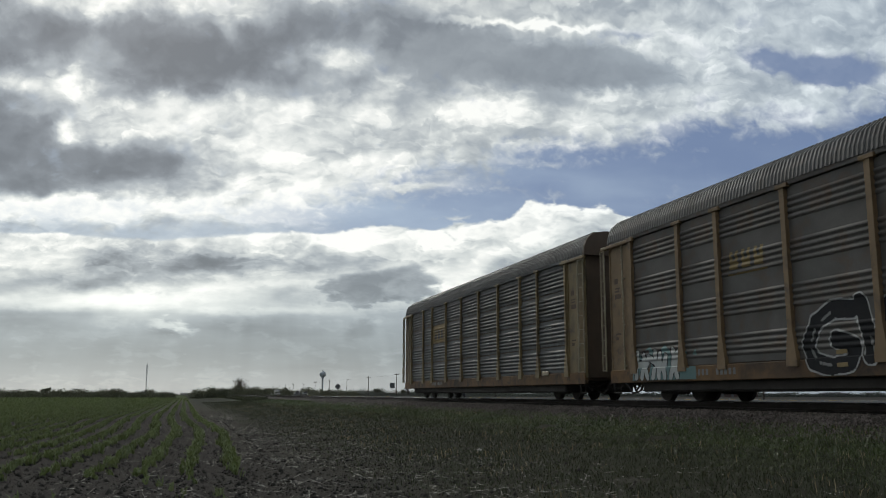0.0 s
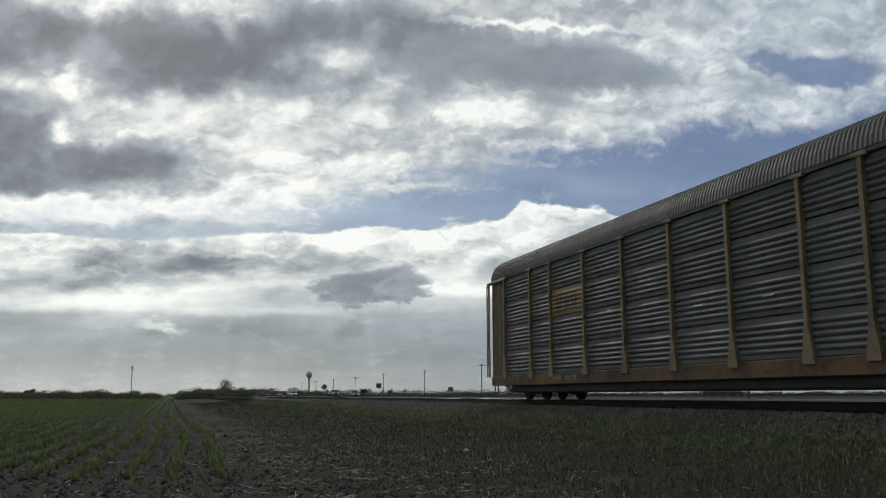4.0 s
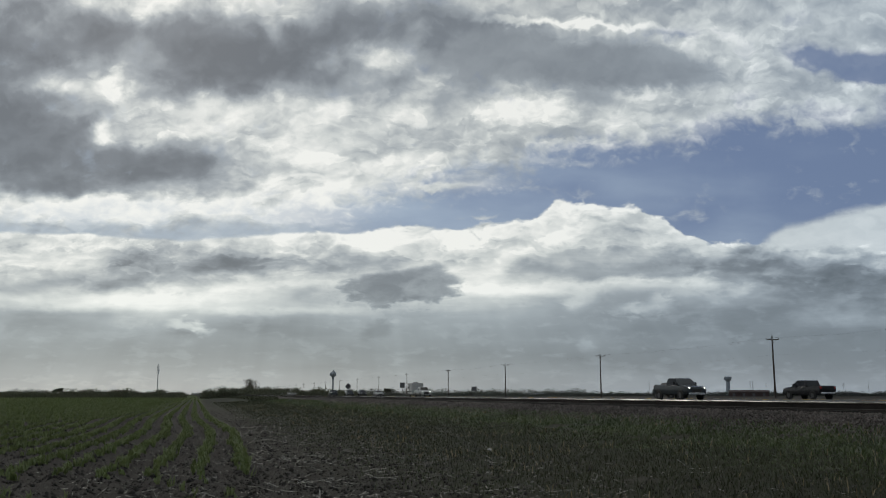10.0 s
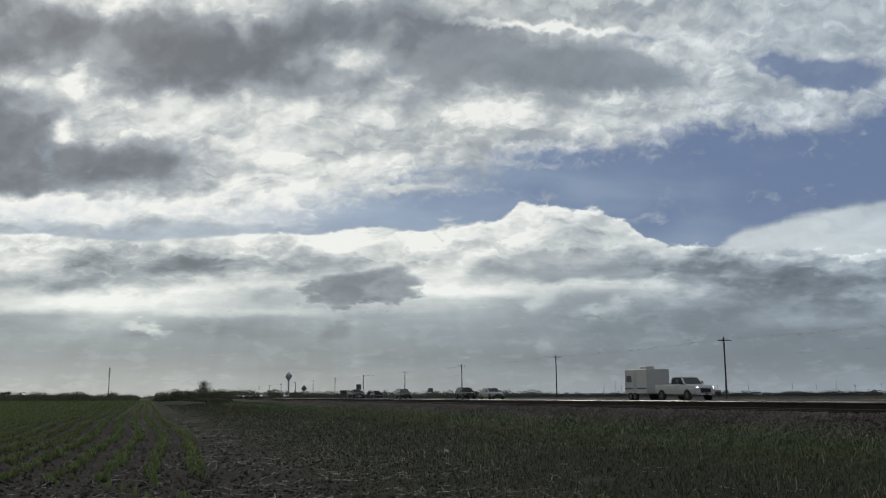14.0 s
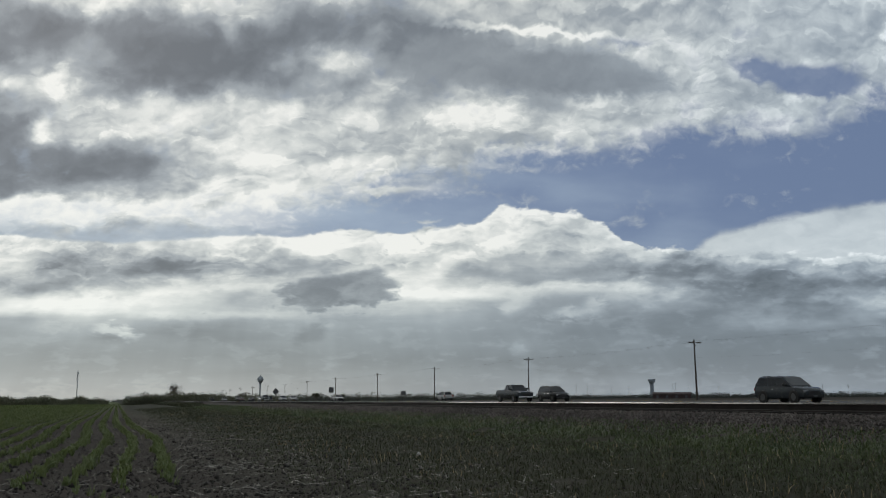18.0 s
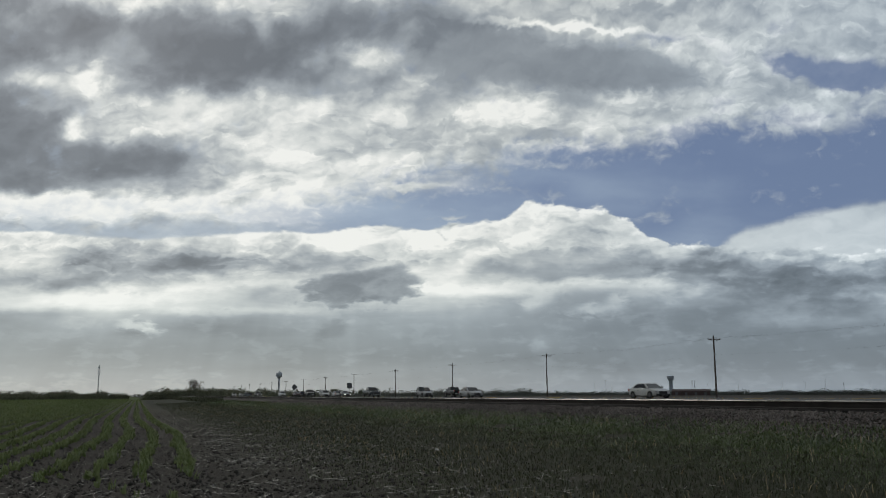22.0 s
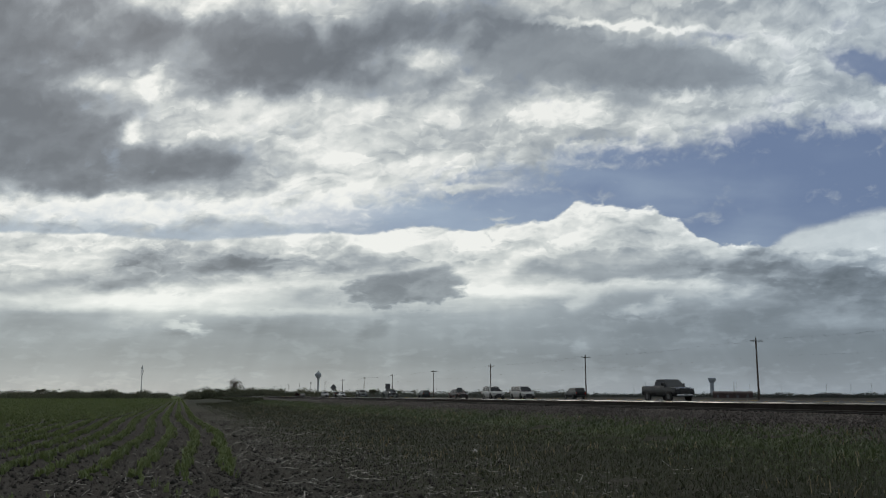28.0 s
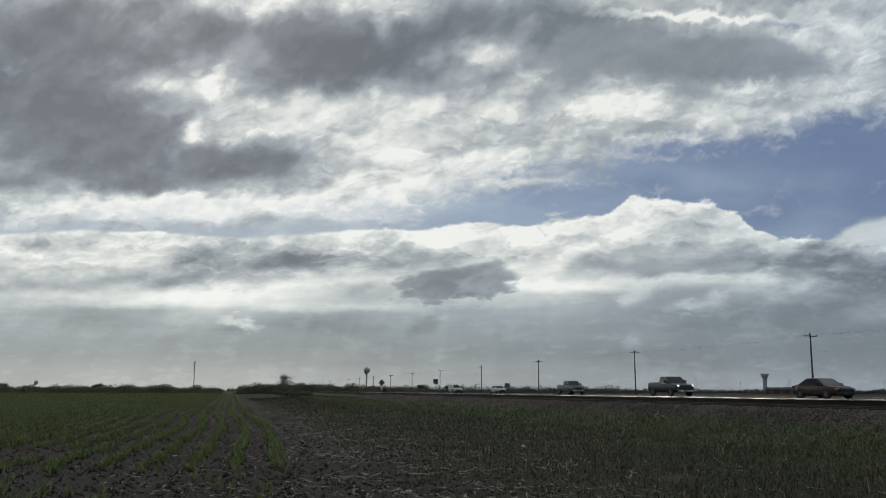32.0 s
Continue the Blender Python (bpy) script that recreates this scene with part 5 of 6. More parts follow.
def utility_pole():
    p = empty("utility_pole", "brown wooden utility pole with one crossarm", "utility pole", "poles along the highway")
    bm = bmesh.new()
    tube(bm, (0, 0, -0.3), (0, 0, 10.92), 0.17, 0.11, 12)
    part("shaft", bm, pole_wood, p)
    bm = bmesh.new()
    box(bm, -1.22, 1.22, -0.20, -0.11, 10.36, 10.49, 0.01)
    arm = part("crossarm", bm, pole_wood, p)
    for s in (-1, 1):
        bm = bmesh.new()
        tube(bm, (s * 0.72, -0.15, 10.38), (0, -0.13, 9.78), 0.018, sides=5)
        part("brace", bm, post_steel, arm)
    for x, z in ((-1.12, 10.49), (-0.45, 10.49), (1.12, 10.49), (0.0, 10.92)):
        bm = bmesh.new()
        tube(bm, (x, -0.15 if x else 0, z), (x, -0.15 if x else 0, z + 0.17), 0.055, 0.035, 8)
        part("insulator", bm, insulator_mat, arm)
    return p


def poles():
    first = utility_pole()
    first.matrix_basis = pose(POLE_X, POLE_Y, 0)
    for k in range(-1, 15):
        if k:
            copy_thing(first, pose(POLE_X + random.uniform(-0.4, 0.4), POLE_Y + POLE_GAP * k, 0, random.uniform(-0.7, 0.7), random.uniform(-0.8, 0.8), random.uniform(-4, 4)))
    for x, z in ((-1.12, 10.66), (-0.45, 10.66), (1.12, 10.66), (0.0, 7.9)):
        bm = bmesh.new()
        for k in range(-1, 14):
            for j in range(8):
                a, b = j / 8, (j + 1) / 8
                tube(bm, (POLE_X + x, POLE_Y + POLE_GAP * (k + a), z - 2.0 * a * (1 - a)), (POLE_X + x, POLE_Y + POLE_GAP * (k + b), z - 2.0 * b * (1 - b)), 0.0042, sides=4, caps=False)
        tagged(link("power_cable", bm, wire_mat), "thin dark sagging power cable between the poles", "cable", "cables on the poles")


poles()


def bearing(deg, dist):
    """A place on the ground, by its angle to the right of the middle line of view and its distance."""
    a = radians(deg - AXIS)
    return dist * math.sin(a), dist * math.cos(a)


def road_sign(name, label, x, y, w, h, z, diamond=False, posts=1):
    ob = empty(name, label, "road sign", "", pose(x, y, height(x) - 0.05, 0, 0, 8))
    base = height(x)
    for k in range(posts):
        bm = bmesh.new()
        px = (k - (posts - 1) / 2) * w * 0.6
        tube(bm, (px, 0.03, 0), (px, 0.03, z - base + (0 if diamond else h * 0.4)), 0.035, sides=8)
        part("post", bm, post_steel, ob)
    bm = bmesh.new()
    if diamond:
        prism(bm, ((0, -h / 2), (w / 2, 0), (0, h / 2), (-w / 2, 0)), "y", -0.02, -0.005)
    else:
        prism(bm, ((-w / 2, -h / 2), (w / 2, -h / 2), (w / 2, h / 2), (-w / 2, h / 2)), "y", -0.02, -0.005)
    bmesh.ops.translate(bm, verts=bm.verts, vec=(0, 0, z - base + 0.05))
    part("sign_panel", bm, sign_back, ob)
    return ob


road_sign("road_sign", "dark diamond road sign on a single post", 34.0, 204, 1.55, 1.55, EYE + 1.9, True)
road_sign("road_sign", "dark square road sign on a tall post", 34.0, 148, 0.88, 0.88, EYE + 1.62)
road_sign("road_sign", "low dark square road sign on two posts", 34.0, 107.5, 0.72, 0.55, EYE + 0.75, False, 2)

# ---- far things ----
tower_pale = surface("tower_paint", (0.55, 0.56, 0.57), (0.45, 0.46, 0.47), rough=0.6, scale=0.2, fine=2, bump=0)
barn_red = surface("barn_red", (0.095, 0.058, 0.05), (0.075, 0.048, 0.042), rough=0.8, scale=0.2, fine=2, bump=0)
pale_roof = surface("pale_roof", (0.33, 0.34, 0.35), (0.26, 0.27, 0.28), rough=0.6, scale=0.2, fine=2, bump=0)
dull_wall = surface("dull_wall", (0.14, 0.13, 0.125), (0.10, 0.095, 0.09), rough=0.8, scale=0.2, fine=2, bump=0)


def turned(profile, sides=24):
    bm = bmesh.new()
    loft(bm, [[(r * math.cos(k * math.tau / sides), r * math.sin(k * math.tau / sides), z) for k in range(sides)] for r, z in profile])
    return bm


def ball_tower(deg, dist, r, zc):
    x, y = bearing(deg, dist)
    ob = empty("water_tower", "round water tower on a slim pedestal", "water tower", "", pose(x, y, -0.2))
    part("pedestal", turned(((r * 0.75, 0), (r * 0.32, 3), (r * 0.26, 7), (r * 0.26, zc - r * 1.4), (r * 0.5, zc - r * 0.85))), tower_pale, ob)
    part("tank", turned([(max(0.05, r * math.sin(k * math.pi / 12)), zc - r * math.cos(k * math.pi / 12)) for k in range(13)]), tower_pale, ob)
    part("vent", turned(((r * 0.16, zc + r * 0.98), (r * 0.16, zc + r * 1.25), (0.03, zc + r * 1.35)), 10), tower_pale, ob)


ball_tower(-8.11, 1500, 5.3, EYE + 34.0)
ball_tower(-27.8, 2000, 4.2, EYE + 15.0)


def bowl_tower():
    x, y = bearing(16.72, 1600)
    ob = empty("water_tower", "flared concrete water tower behind a low building", "water tower", "", pose(x, y, -0.2))
    part("pedestal", turned(((4.2, 0), (3.4, 4), (3.2, 24))), tower_pale, ob)
    part("tank", turned(((3.2, 24), (6.2, 28.5), (6.4, 32.0), (5.9, 32.8), (1.0, 33.2))), tower_pale, ob)


bowl_tower()


def cell_mast():
    x, y = bearing(-18.85, 900)
    ob = empty("radio_mast", "slim radio mast with clustered antennas", "mast", "", pose(x, y, -0.2))
    part("shaft", turned(((0.55, 0), (0.42, 12), (0.28, 29.5), (0.06, 31.0)), 10), tower_pale, ob)
    for z, r in ((25.0, 1.0), (22.0, 0.9), (28.0, 0.8)):
        for k in range(3):
            bm = bmesh.new()
            a = k * math.tau / 3 + z
            box(bm, -0.22, 0.22, -0.10, 0.10, z - 1.0, z + 1.0, 0.02)
            bmesh.ops.translate(bm, verts=bm.verts, vec=(r * math.cos(a), r * math.sin(a), 0))
            part("antenna", bm, tower_pale, ob)
        bm = bmesh.new()
        for k in range(3):
            a = k * math.tau / 3 + z
            tube(bm, (0, 0, z), (r * math.cos(a), r * math.sin(a), z), 0.08, sides=5)
        part("antenna_arm", bm, tower_pale, ob)


cell_mast()


def far_building(deg, dist, w, d, eave, ridge, wall_mat, roof_m, label):
    x, y = bearing(deg, dist)
    ob = empty("farm_building", label, "building", "", pose(x, y, -0.1, 0, 0, AXIS - deg))
    bm = bmesh.new()
    box(bm, -w / 2, w / 2, -d / 2, d / 2, 0, eave)
    part("wall", bm, wall_mat, ob)
    bm = bmesh.new()
    prism(bm, ((-d / 2 - 0.4, eave), (0, ridge), (d / 2 + 0.4, eave)), "x", -w / 2 - 0.4, w / 2 + 0.4)
    part("roof", bm, roof_m, ob)
    for k in range(max(2, int(w / 9))):
        bm = bmesh.new()
        cx = -w / 2 + (k + 0.5) * w / max(2, int(w / 9))
        box(bm, cx - 1.2, cx + 1.2, -d / 2 - 0.05, -d / 2 + 0.05, 0.2, eave * 0.75)
        part("door", bm, dull_wall, ob)


far_building(17.9, 900, 36, 16, 4.2, 6.2, barn_red, barn_red, "long low red barn with a shallow roof")
far_building(-26.3, 560, 46, 18, 2.0, 3.2, pale_roof, pale_roof, "long pale low shed roof among bushes")
far_building(-20.9, 620, 12, 9, 3.2, 4.2, dull_wall, dull_wall, "small flat dull building among trees")
far_building(23.3, 1100, 26, 14, 3.8, 5.0, dull_wall, dull_wall, "low dull building on the plain")


def far_pylon(deg, dist, tall, arms):
    x, y = bearing(deg, dist)
    ob = empty("power_pylon", "thin far steel pylon on the horizon", "pylon", "far pylons", pose(x, y, -0.1))
    bm = bmesh.new()
    for s in (-1, 1):
        tube(bm, (s * tall * 0.05, 0, 0), (s * 0.25, 0, tall), 0.22, 0.14, 4)
    part("shaft", bm, tower_pale, ob)
    for k in range(arms):
        bm = bmesh.new()
        z = tall * (0.95 - 0.13 * k)
        tube(bm, (-tall * 0.11, 0, z), (tall * 0.11, 0, z), 0.14, sides=4)
        part("crossarm", bm, tower_pale, ob)


for deg, dist, tall, arms in ((12.0, 1700, 26, 0), (12.7, 1900, 31, 1), (13.1, 2100, 24, 0), (14.2, 2000, 22, 1), (15.3, 2000, 24, 2), (18.0, 1500, 24, 0), (18.15, 1500, 24, 0), (18.9, 2200, 27, 2), (20.7, 2200, 27, 2), (23.2, 2300, 29, 2), (24.5, 2300, 31, 2), (25.6, 2100, 31, 1), (26.6, 2300, 27, 2), (28.0, 2300, 27, 2)):
    far_pylon(deg, dist, tall, arms)

# ---- trees and bushes ----
# leaf tones lifted, the far ones greyer too, in place of distance haze
leaf_mat = blades("haze_lifted_leaves", (0.050, 0.058, 0.036), (0.10, 0.105, 0.068), 0.7, 0.25)
leaf_far = blades("haze_painted_leaves", (0.075, 0.083, 0.068), (0.12, 0.125, 0.105), 0.8, 0.2)
bark_mat = surface("bark", (0.12, 0.10, 0.085), (0.075, 0.063, 0.055), rough=0.9, scale=2, fine=20)


def bulk(name, verts, faces, material):
    """A mesh from arrays of vertices and triangles."""
    me = bpy.data.meshes.new(name)
    verts = np.asarray(verts, dtype=np.float32)
    faces = np.asarray(faces, dtype=np.int32)
    n, k = faces.shape
    me.vertices.add(len(verts))
    me.vertices.foreach_set("co", verts.ravel())
    me.loops.add(n * k)
    me.loops.foreach_set("vertex_index", faces.ravel())
    me.polygons.add(n)
    me.polygons.foreach_set("loop_start", np.arange(0, n * k, k, dtype=np.int32))
    me.update(calc_edges=True)
    me.materials.append(material)
    return me


rng = np.random.default_rng(11)


def leaf_quads(centres, size):
    """Small four-cornered leaves turned at random about the centres."""
    n = len(centres)
    a = rng.normal(size=(n, 3))
    a /= np.linalg.norm(a, axis=1, keepdims=True)
    b = np.cross(a, rng.normal(size=(n, 3)))
    b /= np.linalg.norm(b, axis=1, keepdims=True)
    s = size * rng.uniform(0.6, 1.4, (n, 1))
    v = np.stack([centres - a * s, centres - b * s * 0.6, centres + a * s, centres + b * s * 0.6], axis=1).reshape(-1, 3)
    f = np.arange(n * 4).reshape(n, 4)
    return v, f


def hedge(label, deg0, deg1, dist, spread, low, high, count, leaves, size, material):
    """A far strip of bushes between two bearings: clumps of leaves of uneven height."""
    centres = []
    for k in range(count):
        deg = deg0 + (deg1 - deg0) * rng.uniform()
        d = dist + rng.uniform(-spread, spread)
        x, y = bearing(deg, d)
        tall = low + (high - low) * max(0.0, min(1.0, 0.5 + 0.9 * noise.noise((deg * 1.7, 3.1, dist * 0.01)) + rng.uniform(-0.25, 0.25)))
        wide = tall * rng.uniform(0.6, 1.1)
        p = rng.normal(size=(leaves, 3)) * 0.42
        p = p / np.maximum(1.0, np.linalg.norm(p, axis=1, keepdims=True))
        p[:, 2] = np.abs(p[:, 2] + 0.25)
        centres.append(np.array([x, y, height(x)]) + p * np.array([wide, wide, tall]))
    v, f = leaf_quads(np.concatenate(centres), size)
    tagged(new("bushes", bulk("bushes", v, f, material)), label, "bushes", kind="stuff")


hedge("low dark bushes along the field's far edge", -31, -17.2, 430, 25, 1.6, 3.4, 520, 110, 0.30, leaf_mat)
hedge("dark bush clump at the end of the crop rows", -16.2, -11.6, 330, 14, 1.7, 3.8, 120, 260, 0.24, leaf_mat)
hedge("low scrub strip behind the bush clump", -13.5, -6.0, 520, 40, 2.2, 4.0, 260, 120, 0.36, leaf_mat)
# from here on the haze sits in the leaf colour, not in the air
hedge("tree line beyond the highway, haze painted into its leaf colour", -8.0, 8.0, 820, 60, 3.6, 6.4, 420, 60, 0.5, leaf_far)
hedge("low tree line on the plain, haze painted into its leaf colour", 6.0, 31.5, 1150, 90, 3.0, 5.8, 620, 50, 0.6, leaf_far)
hedge("far woods on the horizon, haze painted into their leaf colour", -31, 31.5, 1900, 200, 4.0, 7.0, 900, 30, 1.0, leaf_far)


def grown_tree(name, label, deg, dist, tall, leaves, size, material, seed, lean=0.0, spread=0.75, forks=4):
    """A tapered trunk that forks into limbs and twigs, with clumps of leaves at the tips."""
    r = random.Random(seed)
    x, y = bearing(deg, dist)
    ob = empty(name, label, "tree", "", pose(x, y, -0.1))
    bm = bmesh.new()
    tips = []

    def limb(a, way, length, radius, level):
        b = a + way * length
        tube(bm, a, b, radius, radius * 0.65, 6, False)
        if level == 0:
            tips.append(b)
            return
        for k in range(r.choice((2, 3, 3)) if level > 1 else 3):
            turn = Vector((r.uniform(-1, 1) + lean, r.uniform(-1, 1), r.uniform(0.0, 0.9)))
            limb(b, (way + turn * spread).normalized(), length * r.uniform(0.62, 0.85), radius * 0.6, level - 1)

    for k in range(3):
        limb(Vector((0.2 * k - 0.2, 0, 0)), Vector((r.uniform(-0.35, 0.35) + lean * 0.4, r.uniform(-0.3, 0.3), 1)).normalized(), tall * 0.27, tall * 0.022, forks)
    part("trunk", bm, bark_mat, ob)
    pts = np.array([tuple(t) for t in tips])
    if leaves:
        pts = np.repeat(pts, leaves, axis=0)
        pts += rng.normal(size=pts.shape) * tall * 0.045
        v, f = leaf_quads(pts, size)
        crown = new("crown", bulk("crown", v, f, material))
        crown.parent = ob
    return ob


grown_tree("tree", "nearly bare wispy tree beside the bush clump", -13.61, 330, 8.4, 2, 0.06, leaf_mat, 4, 0.3, 1.0, 5)
grown_tree("tree", "small dark tree at the field's far edge", -24.4, 420, 4.6, 16, 0.2, leaf_mat, 8)
grown_tree("tree", "small round tree behind the highway signs", -4.6, 560, 5.8, 14, 0.26, leaf_mat, 9)
grown_tree("tree", "small round tree near the highway", -2.9, 600, 5.4, 14, 0.26, leaf_mat, 12)

# ---- crops, stubble, grass, stones ----
crop_mat = blades("crop_leaves", (0.086, 0.118, 0.038), (0.132, 0.162, 0.064), 0.5, 0.4)
grass_mat = blades("bank_grass", (0.038, 0.058, 0.021), (0.084, 0.108, 0.042), 0.45, 0.38, 0.6)
verge_mat = blades("verge_grass", (0.037, 0.043, 0.023), (0.058, 0.064, 0.035), 0.6, 0.3)
dry_mat = blades("dry_grass", (0.20, 0.16, 0.085), (0.30, 0.25, 0.15), 0.7, 0.25)
straw_mat = blades("straw", (0.040, 0.037, 0.032), (0.42, 0.40, 0.36), 0.45, 0.0, 0.4)
clod_mat = blades("soil_clod", (0.021, 0.020, 0.019), (0.036, 0.034, 0.031), 0.9, 0.0, 0.1)


def ground_z(x, y):
    return np.array([rise(a, b) for a, b in zip(x, y)])


def tufts(name, label, category, x, y, tall, wide, material, bend_out=0.5):
    """Blades of two bent segments, one at each place given."""
    n = len(x)
    base = np.stack([x, y, ground_z(x, y) - 0.01], axis=1)
    a = rng.uniform(0, math.tau, n)
    way = np.stack([np.cos(a), np.sin(a), np.zeros(n)], axis=1)
    side = np.stack([-np.sin(a), np.cos(a), np.zeros(n)], axis=1) * wide[:, None]
    lean = rng.uniform(0.15, 1.0, n)[:, None] * bend_out * tall[:, None]
    up = np.array([0, 0, 1.0])
    mid = base + way * lean * 0.35 + up * tall[:, None] * 0.62
    tip = base + way * lean + up * (tall * rng.uniform(0.7, 1.0, n))[:, None]
    v = np.stack([base - side, base + side, mid + side * 0.8, mid - side * 0.8, tip], axis=1).reshape(-1, 3)
    k = np.arange(n)[:, None] * 5
    f = np.concatenate([k + np.array([[0, 1, 2]]), k + np.array([[0, 2, 3]]), k + np.array([[3, 2, 4]])])
    tagged(new(name, bulk(name, v, f, material)), label, category, kind="stuff")


def crops():
    xs, ys, tall, wide = [], [], [], []
    for y0, y1, gap, leaves, h, w in ((9, 16, 0.40, 8, 0.17, 0.012), (16, 50, 0.15, 9, 0.18, 0.016), (50, 110, 0.27, 7, 0.20, 0.03), (110, 230, 0.8, 5, 0.22, 0.06), (230, 415, 2.0, 4, 0.24, 0.12)):
        row = 0
        while True:
            x0 = 0.80 - row * ROW
            if x0 < -0.27 * y1 - 3:
                break
            row += 1
            start = max(y0, (-x0 - 3) / 0.27)
            n = int((y1 - start) / gap)
            if n < 1:
                continue
            y = start + np.arange(n) * gap + rng.uniform(-0.4, 0.4, n) * gap
            x = x0 + np.array([bend(v) for v in y]) + rng.normal(0, 0.075 if y0 > 12 else 0.22, n)
            keep = np.array([noise.noise((a * 0.35, b * 0.22, 9)) for a, b in zip(x, y)]) > (-0.5 if y0 > 12 else -0.3)
            if y0 == 16:
                keep &= rng.uniform(size=n) < np.clip((y - 8) / 14, 0.5, 1.0)
            if y0 < 12:
                keep &= (rng.uniform(size=n) < 0.75) & (x < 0.6)
            x, y = np.repeat(x[keep], leaves), np.repeat(y[keep], leaves)
            m = len(x)
            xs.append(x + rng.normal(0, 0.025, m))
            ys.append(y + rng.normal(0, gap * 0.25, m))
            tall.append(h * rng.uniform(0.55, 1.15, m))
            wide.append(w * rng.uniform(0.7, 1.3, m))
    tufts("crop_plants", "young green crop plants in straight rows", "crop", np.concatenate(xs), np.concatenate(ys), np.concatenate(tall), np.concatenate(wide), crop_mat, 0.9)


crops()


def bank_grass():
    def field(n, x0, x1, y0, y1, limit, power):
        y = y0 * (y1 / y0) ** (rng.uniform(size=n) ** power)
        x = rng.uniform(x0, x1, n)
        level = np.array([noise.noise((a * 0.5, b * 0.28, 4)) + 0.5 * noise.noise((a * 1.7, b * 1.3, 8)) for a, b in zip(x, y)])
        keep = level > limit
        return x[keep], y[keep]
    x, y = field(170000, 8.6, 12.9, 8, 150, -0.5, 0.9)
    keep = rng.uniform(size=len(x)) < np.clip((x - 8.2) / 2.4, 0.1, 1)
    x, y = x[keep], y[keep]
    tufts("bank_grass", "green grass along the foot of the ballast", "grass", x, y, rng.gamma(3.5, 0.017, len(x)) * (0.6 + 0.4 * (x > 10.6)), rng.uniform(0.003, 0.009, len(x)) * (1 + y / 35), grass_mat, 1.2)
    x, y = field(150000, 2.6, 10.4, 8, 170, -0.75, 0.95)
    keep = rng.uniform(size=len(x)) < np.clip((x - 2.4) / 4.5, 0.05, 0.9)
    x, y = x[keep], y[keep]
    tufts("verge_grass", "thin dark grass on the verge", "grass", x, y, rng.gamma(3.0, 0.019, len(x)), rng.uniform(0.003, 0.0065, len(x)) * (1 + y / 35), verge_mat, 1.0)
    x, y = field(3500, 4.5, 12.8, 8, 120, 0.0, 0.9)
    tufts("dry_grass", "dry yellow grass blades among the green", "grass", x, y, rng.uniform(0.05, 0.22, len(x)), rng.uniform(0.003, 0.006, len(x)) * (1 + y / 35), dry_mat, 1.1)
    x, y = field(26000, 10.6, 12.6, 140, 700, -0.9, 1.0)
    tufts("far_bank_grass", "long grass hiding the foot of the far ballast", "grass", x, y, rng.uniform(0.25, 0.6, len(x)), rng.uniform(0.01, 0.02, len(x)) * (1 + y / 60), verge_mat, 0.6)
    x, y = field(12000, 17.8, 32.0, 15, 260, -0.1, 0.9)
    tufts("far_verge_grass", "grass between the railway and the highway", "grass", x, y, rng.uniform(0.1, 0.3, len(x)), rng.uniform(0.01, 0.02, len(x)) * (1 + y / 30), grass_mat, 0.7)


bank_grass()


def stubble():
    n = 8000
    y = 9 * (60 / 9) ** (rng.uniform(size=n) ** 1.15)
    x = rng.normal(2.6, 2.7, n) + (y - 12) * 0.02
    keep = (x < 8.5) & (x > -7) & (np.array([noise.noise((a * 0.6, b * 0.4, 6)) + 0.6 * noise.noise((a * 2.0, b * 2.0, 2)) for a, b in zip(x, y)]) > -0.12)
    x, y = x[keep], y[keep]
    n = len(x)
    a = rng.uniform(0, math.tau, n)
    tilt = np.abs(rng.normal(0, 0.22, n))
    length = rng.gamma(1.6, 0.038, n) + 0.03
    r = rng.uniform(0.0025, 0.006, n)
    way = np.stack([np.cos(a) * np.cos(tilt), np.sin(a) * np.cos(tilt), np.sin(tilt)], axis=1)
    base = np.stack([x, y, ground_z(x, y) + r + 0.006], axis=1)
    side = np.stack([-np.sin(a), np.cos(a), np.zeros(n)], axis=1) * r[:, None]
    up = np.cross(way, side / r[:, None]) * r[:, None]
    end = base + way * length[:, None]
    v = np.stack([base - side, base + side, base + np.abs(up), end - side, end + side, end + np.abs(up)], axis=1).reshape(-1, 3)
    k = np.arange(n)[:, None] * 6
    f = np.concatenate([k + np.array([q]) for q in ((0, 3, 4), (0, 4, 1), (1, 4, 5), (1, 5, 2), (2, 5, 3), (2, 3, 0), (3, 5, 4), (0, 1, 2))])
    tagged(new("crop_stubble", bulk("crop_stubble", v, f, straw_mat)), "pale straw stubble scattered on dark soil", "stubble", kind="stuff")


stubble()


def lumps(name, label, category, x, y, z, size, material):
    """Small angular lumps, eight faces each."""
    n = len(x)
    c = np.stack([x, y, z], axis=1)
    dirs = np.array([[1, 0, 0], [-1, 0, 0], [0, 1, 0], [0, -1, 0], [0, 0, 1], [0, 0, -1]], float)
    a = rng.uniform(0, math.tau, n)
    turn = np.stack([np.stack([np.cos(a), -np.sin(a), 0 * a], 1), np.stack([np.sin(a), np.cos(a), 0 * a], 1), np.stack([0 * a, 0 * a, 1 + 0 * a], 1)], 1)
    pts = np.einsum("nij,kj->nki", turn, dirs) * rng.uniform(0.5, 1.3, (n, 6, 1)) * size[:, None, None]
    v = (c[:, None, :] + pts).reshape(-1, 3)
    k = np.arange(n)[:, None] * 6
    f = np.concatenate([k + np.array([q]) for q in ((0, 2, 4), (2, 1, 4), (1, 3, 4), (3, 0, 4), (2, 0, 5), (1, 2, 5), (3, 1, 5), (0, 3, 5))])
    tagged(new(name, bulk(name, v, f, material)), label, category, kind="stuff")


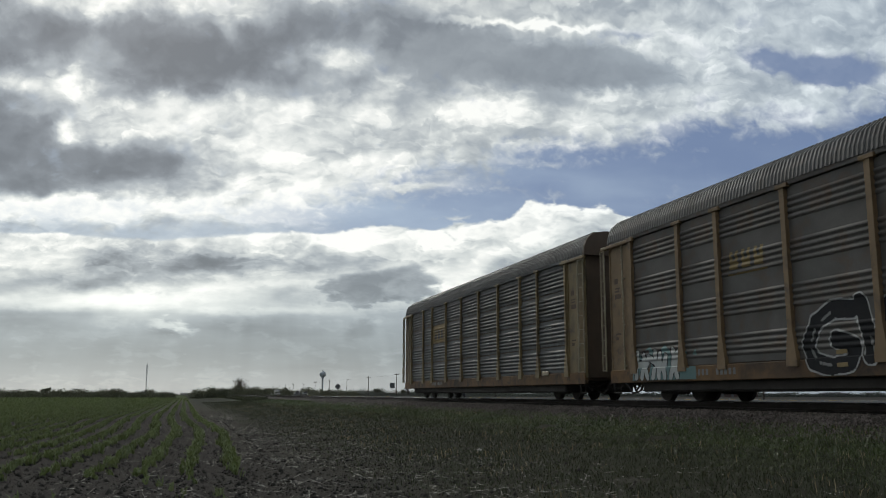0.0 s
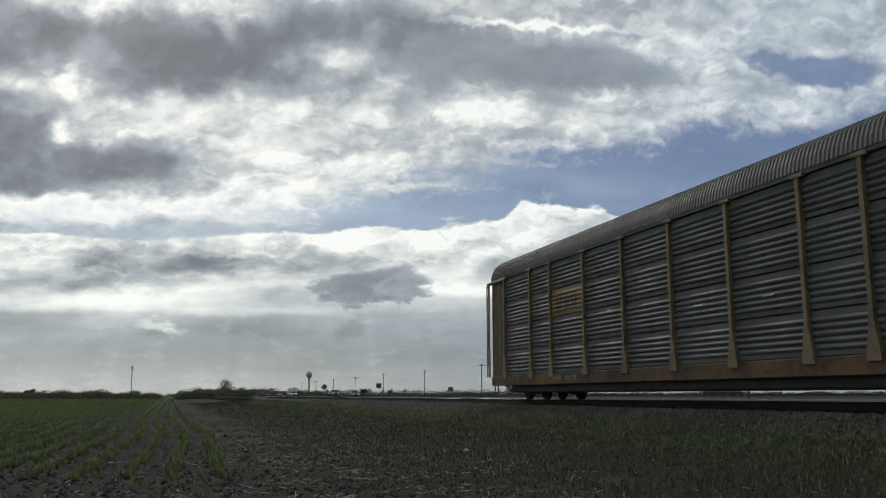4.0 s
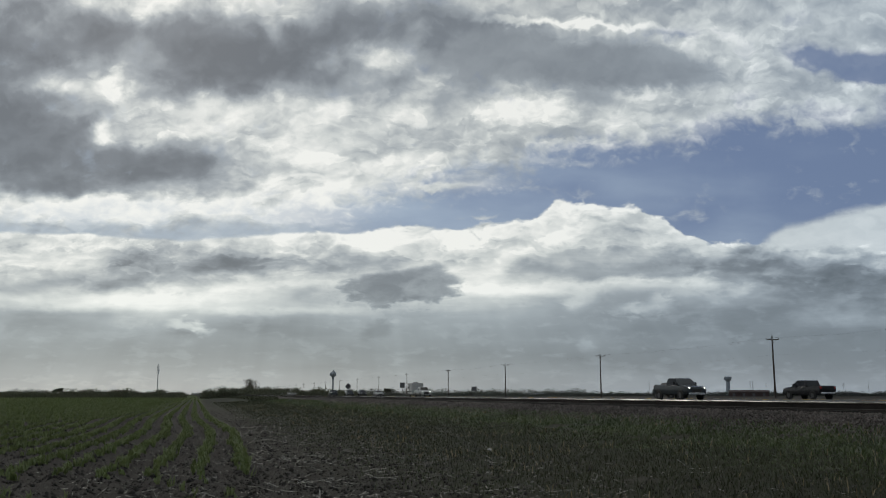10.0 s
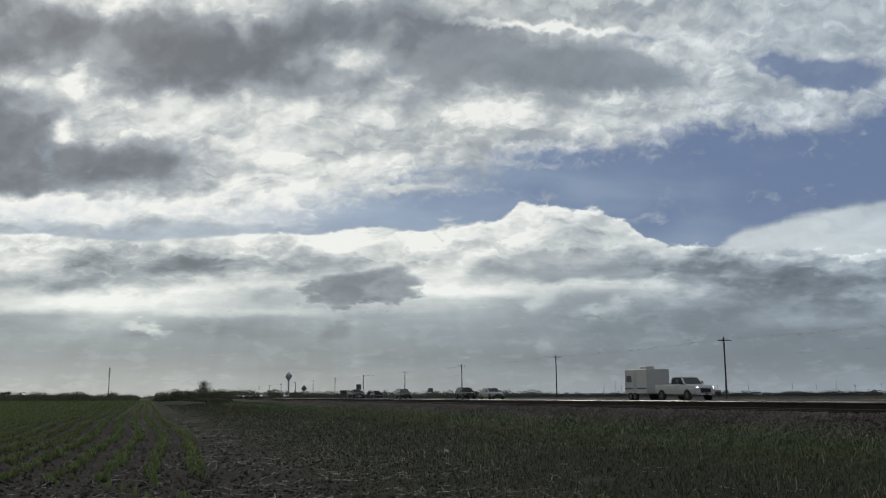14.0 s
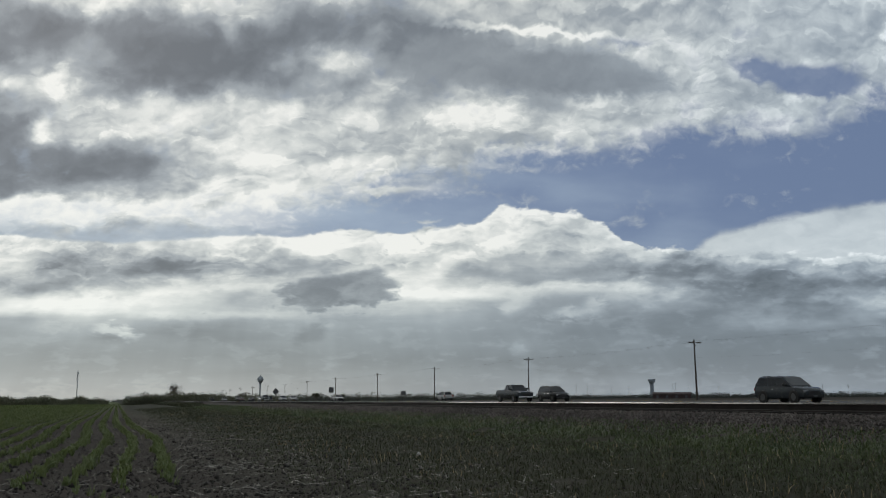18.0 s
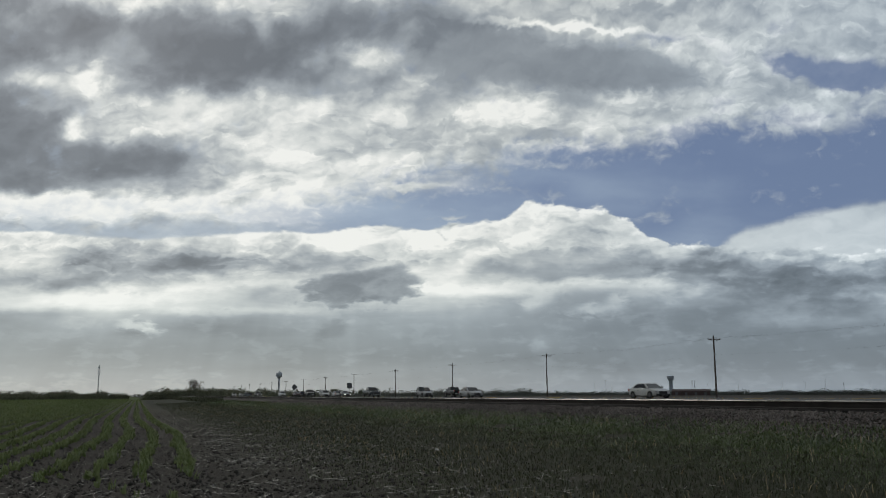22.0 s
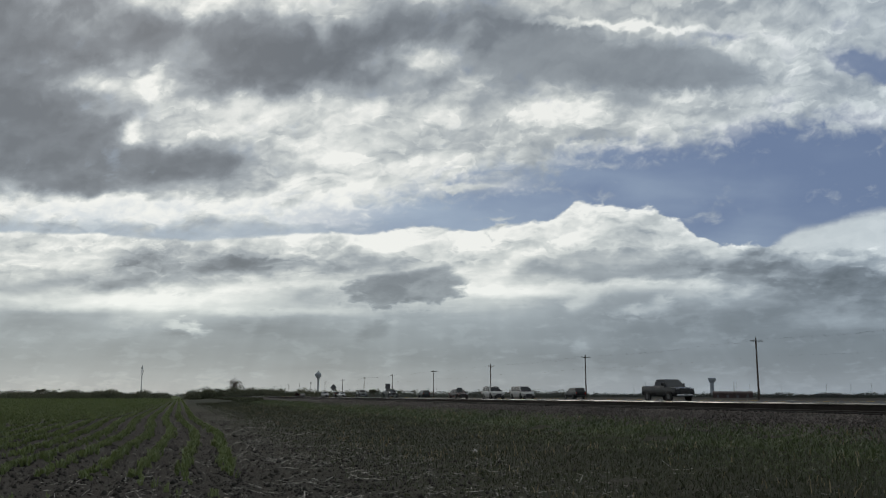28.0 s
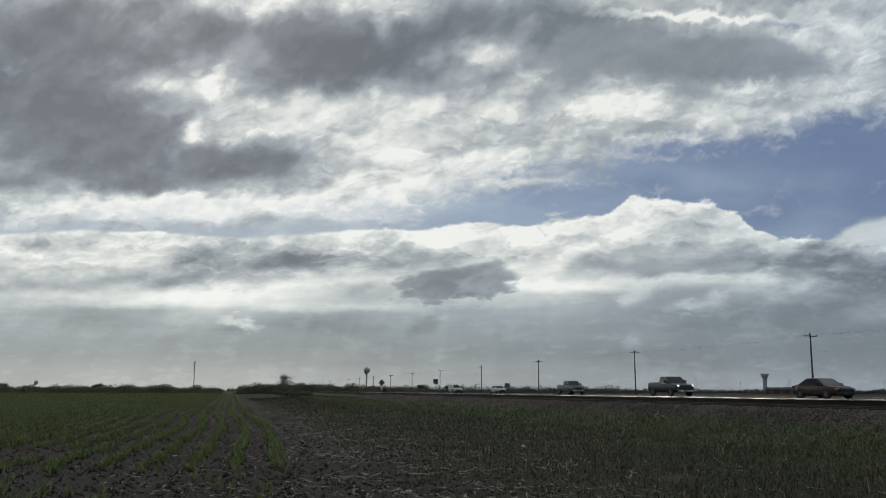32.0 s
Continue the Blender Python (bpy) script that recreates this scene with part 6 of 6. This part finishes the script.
def stones():
    n = 26000
    y = 8 * (90 / 8) ** rng.uniform(size=n)
    x = rng.uniform(11.7, 14.3, n)
    z = np.interp(x, [11.7, 12.2, 13.72, 16.0], [0.55, 0.62, 1.0, 1.0])
    keep = rng.uniform(size=n) < np.clip((x - 11.6) / 0.8, 0.05, 1)
    x, y, z = x[keep], y[keep], z[keep]
    lumps("ballast_stones", "loose crushed stones on the ballast slope", "gravel", x, y, z, rng.uniform(0.016, 0.036, len(x)) * (1 + y / 90), stone_mat)


def clods():
    n = 20000
    y = 9 * (80 / 9) ** (rng.uniform(size=n) ** 0.95)
    x = rng.uniform(-0.28, 0.30, n) * y + rng.normal(0, 2, n)
    keep = x < 9
    x, y = x[keep], y[keep]
    lumps("soil_clods", "dark crumbled clods of ploughed soil", "soil", x, y, ground_z(x, y), rng.gamma(2.0, 0.007, len(x)) + 0.006 + y * 0.0003, clod_mat)


clods()
stones()


def litter():
    bm = bmesh.new()
    r = random.Random(5)
    pts = [bm.verts.new((0.10 * math.cos(k * math.tau / 9) * r.uniform(0.6, 1), 0.07 * math.sin(k * math.tau / 9) * r.uniform(0.6, 1), r.uniform(0.0, 0.03))) for k in range(9)]
    top = bm.verts.new((0.0, 0.0, 0.06))
    for k in range(9):
        bm.faces.new((pts[k], pts[(k + 1) % 9], top))
    bm.faces.new(pts[::-1])
    ob = link("litter", bm, surface("litter_plastic", (0.34, 0.34, 0.32), (0.24, 0.24, 0.23), rough=0.6, scale=8, fine=50))
    ob.matrix_basis = pose(6.9, 20.6, rise(6.9, 20.6))
    tagged(ob, "crumpled white plastic litter on the grass", "litter")


litter()


# ---- what moves ----
def train_y(t):
    return 55.67 - (4.63 * t if t < 4 else 4.63 * 4 + 4.43 * (t - 4))


def motions():
    rate = 0.0098 * LAYER
    turn = radians(AXIS)
    walk(CLOUDS, [(t, Matrix.Translation((math.cos(turn) * rate * (t - 13), math.sin(turn) * rate * (t - 13), EYE)) @ pose(0, 0, 0, 0, 0, AXIS)) for t in (0, 16, 32)])
    for k, car in enumerate(TRAIN):
        walk(car, [(t, pose(TRACK, train_y(t) - 28.6 * k, RAIL_TOP, 0, 0, 180)) for t in (0, 2, 3, 4, 6, 8, 10, 14, 20, 32)])
    for ob, y in WHEELSETS:
        start = random.uniform(0, 80)
        rows = [(k / 10, pose(0, y, 0.42, start + math.degrees((55.67 - train_y(k / 10)) / 0.42))) for k in range(0, 101)]
        walk(ob, rows + [(32.0, rows[-1][1])])
    for car, lane, way, t0, y0, speed in TRAFFIC:
        z = ROAD + 0.03 - abs(lane - 51.0) / 14.8 * 0.06
        walk(car, [(t, pose(lane, y0 + way * speed * (t - t0), z, 0, 0, 0 if way > 0 else 180)) for t in (0, 8, 16, 24, 32)])


motions()
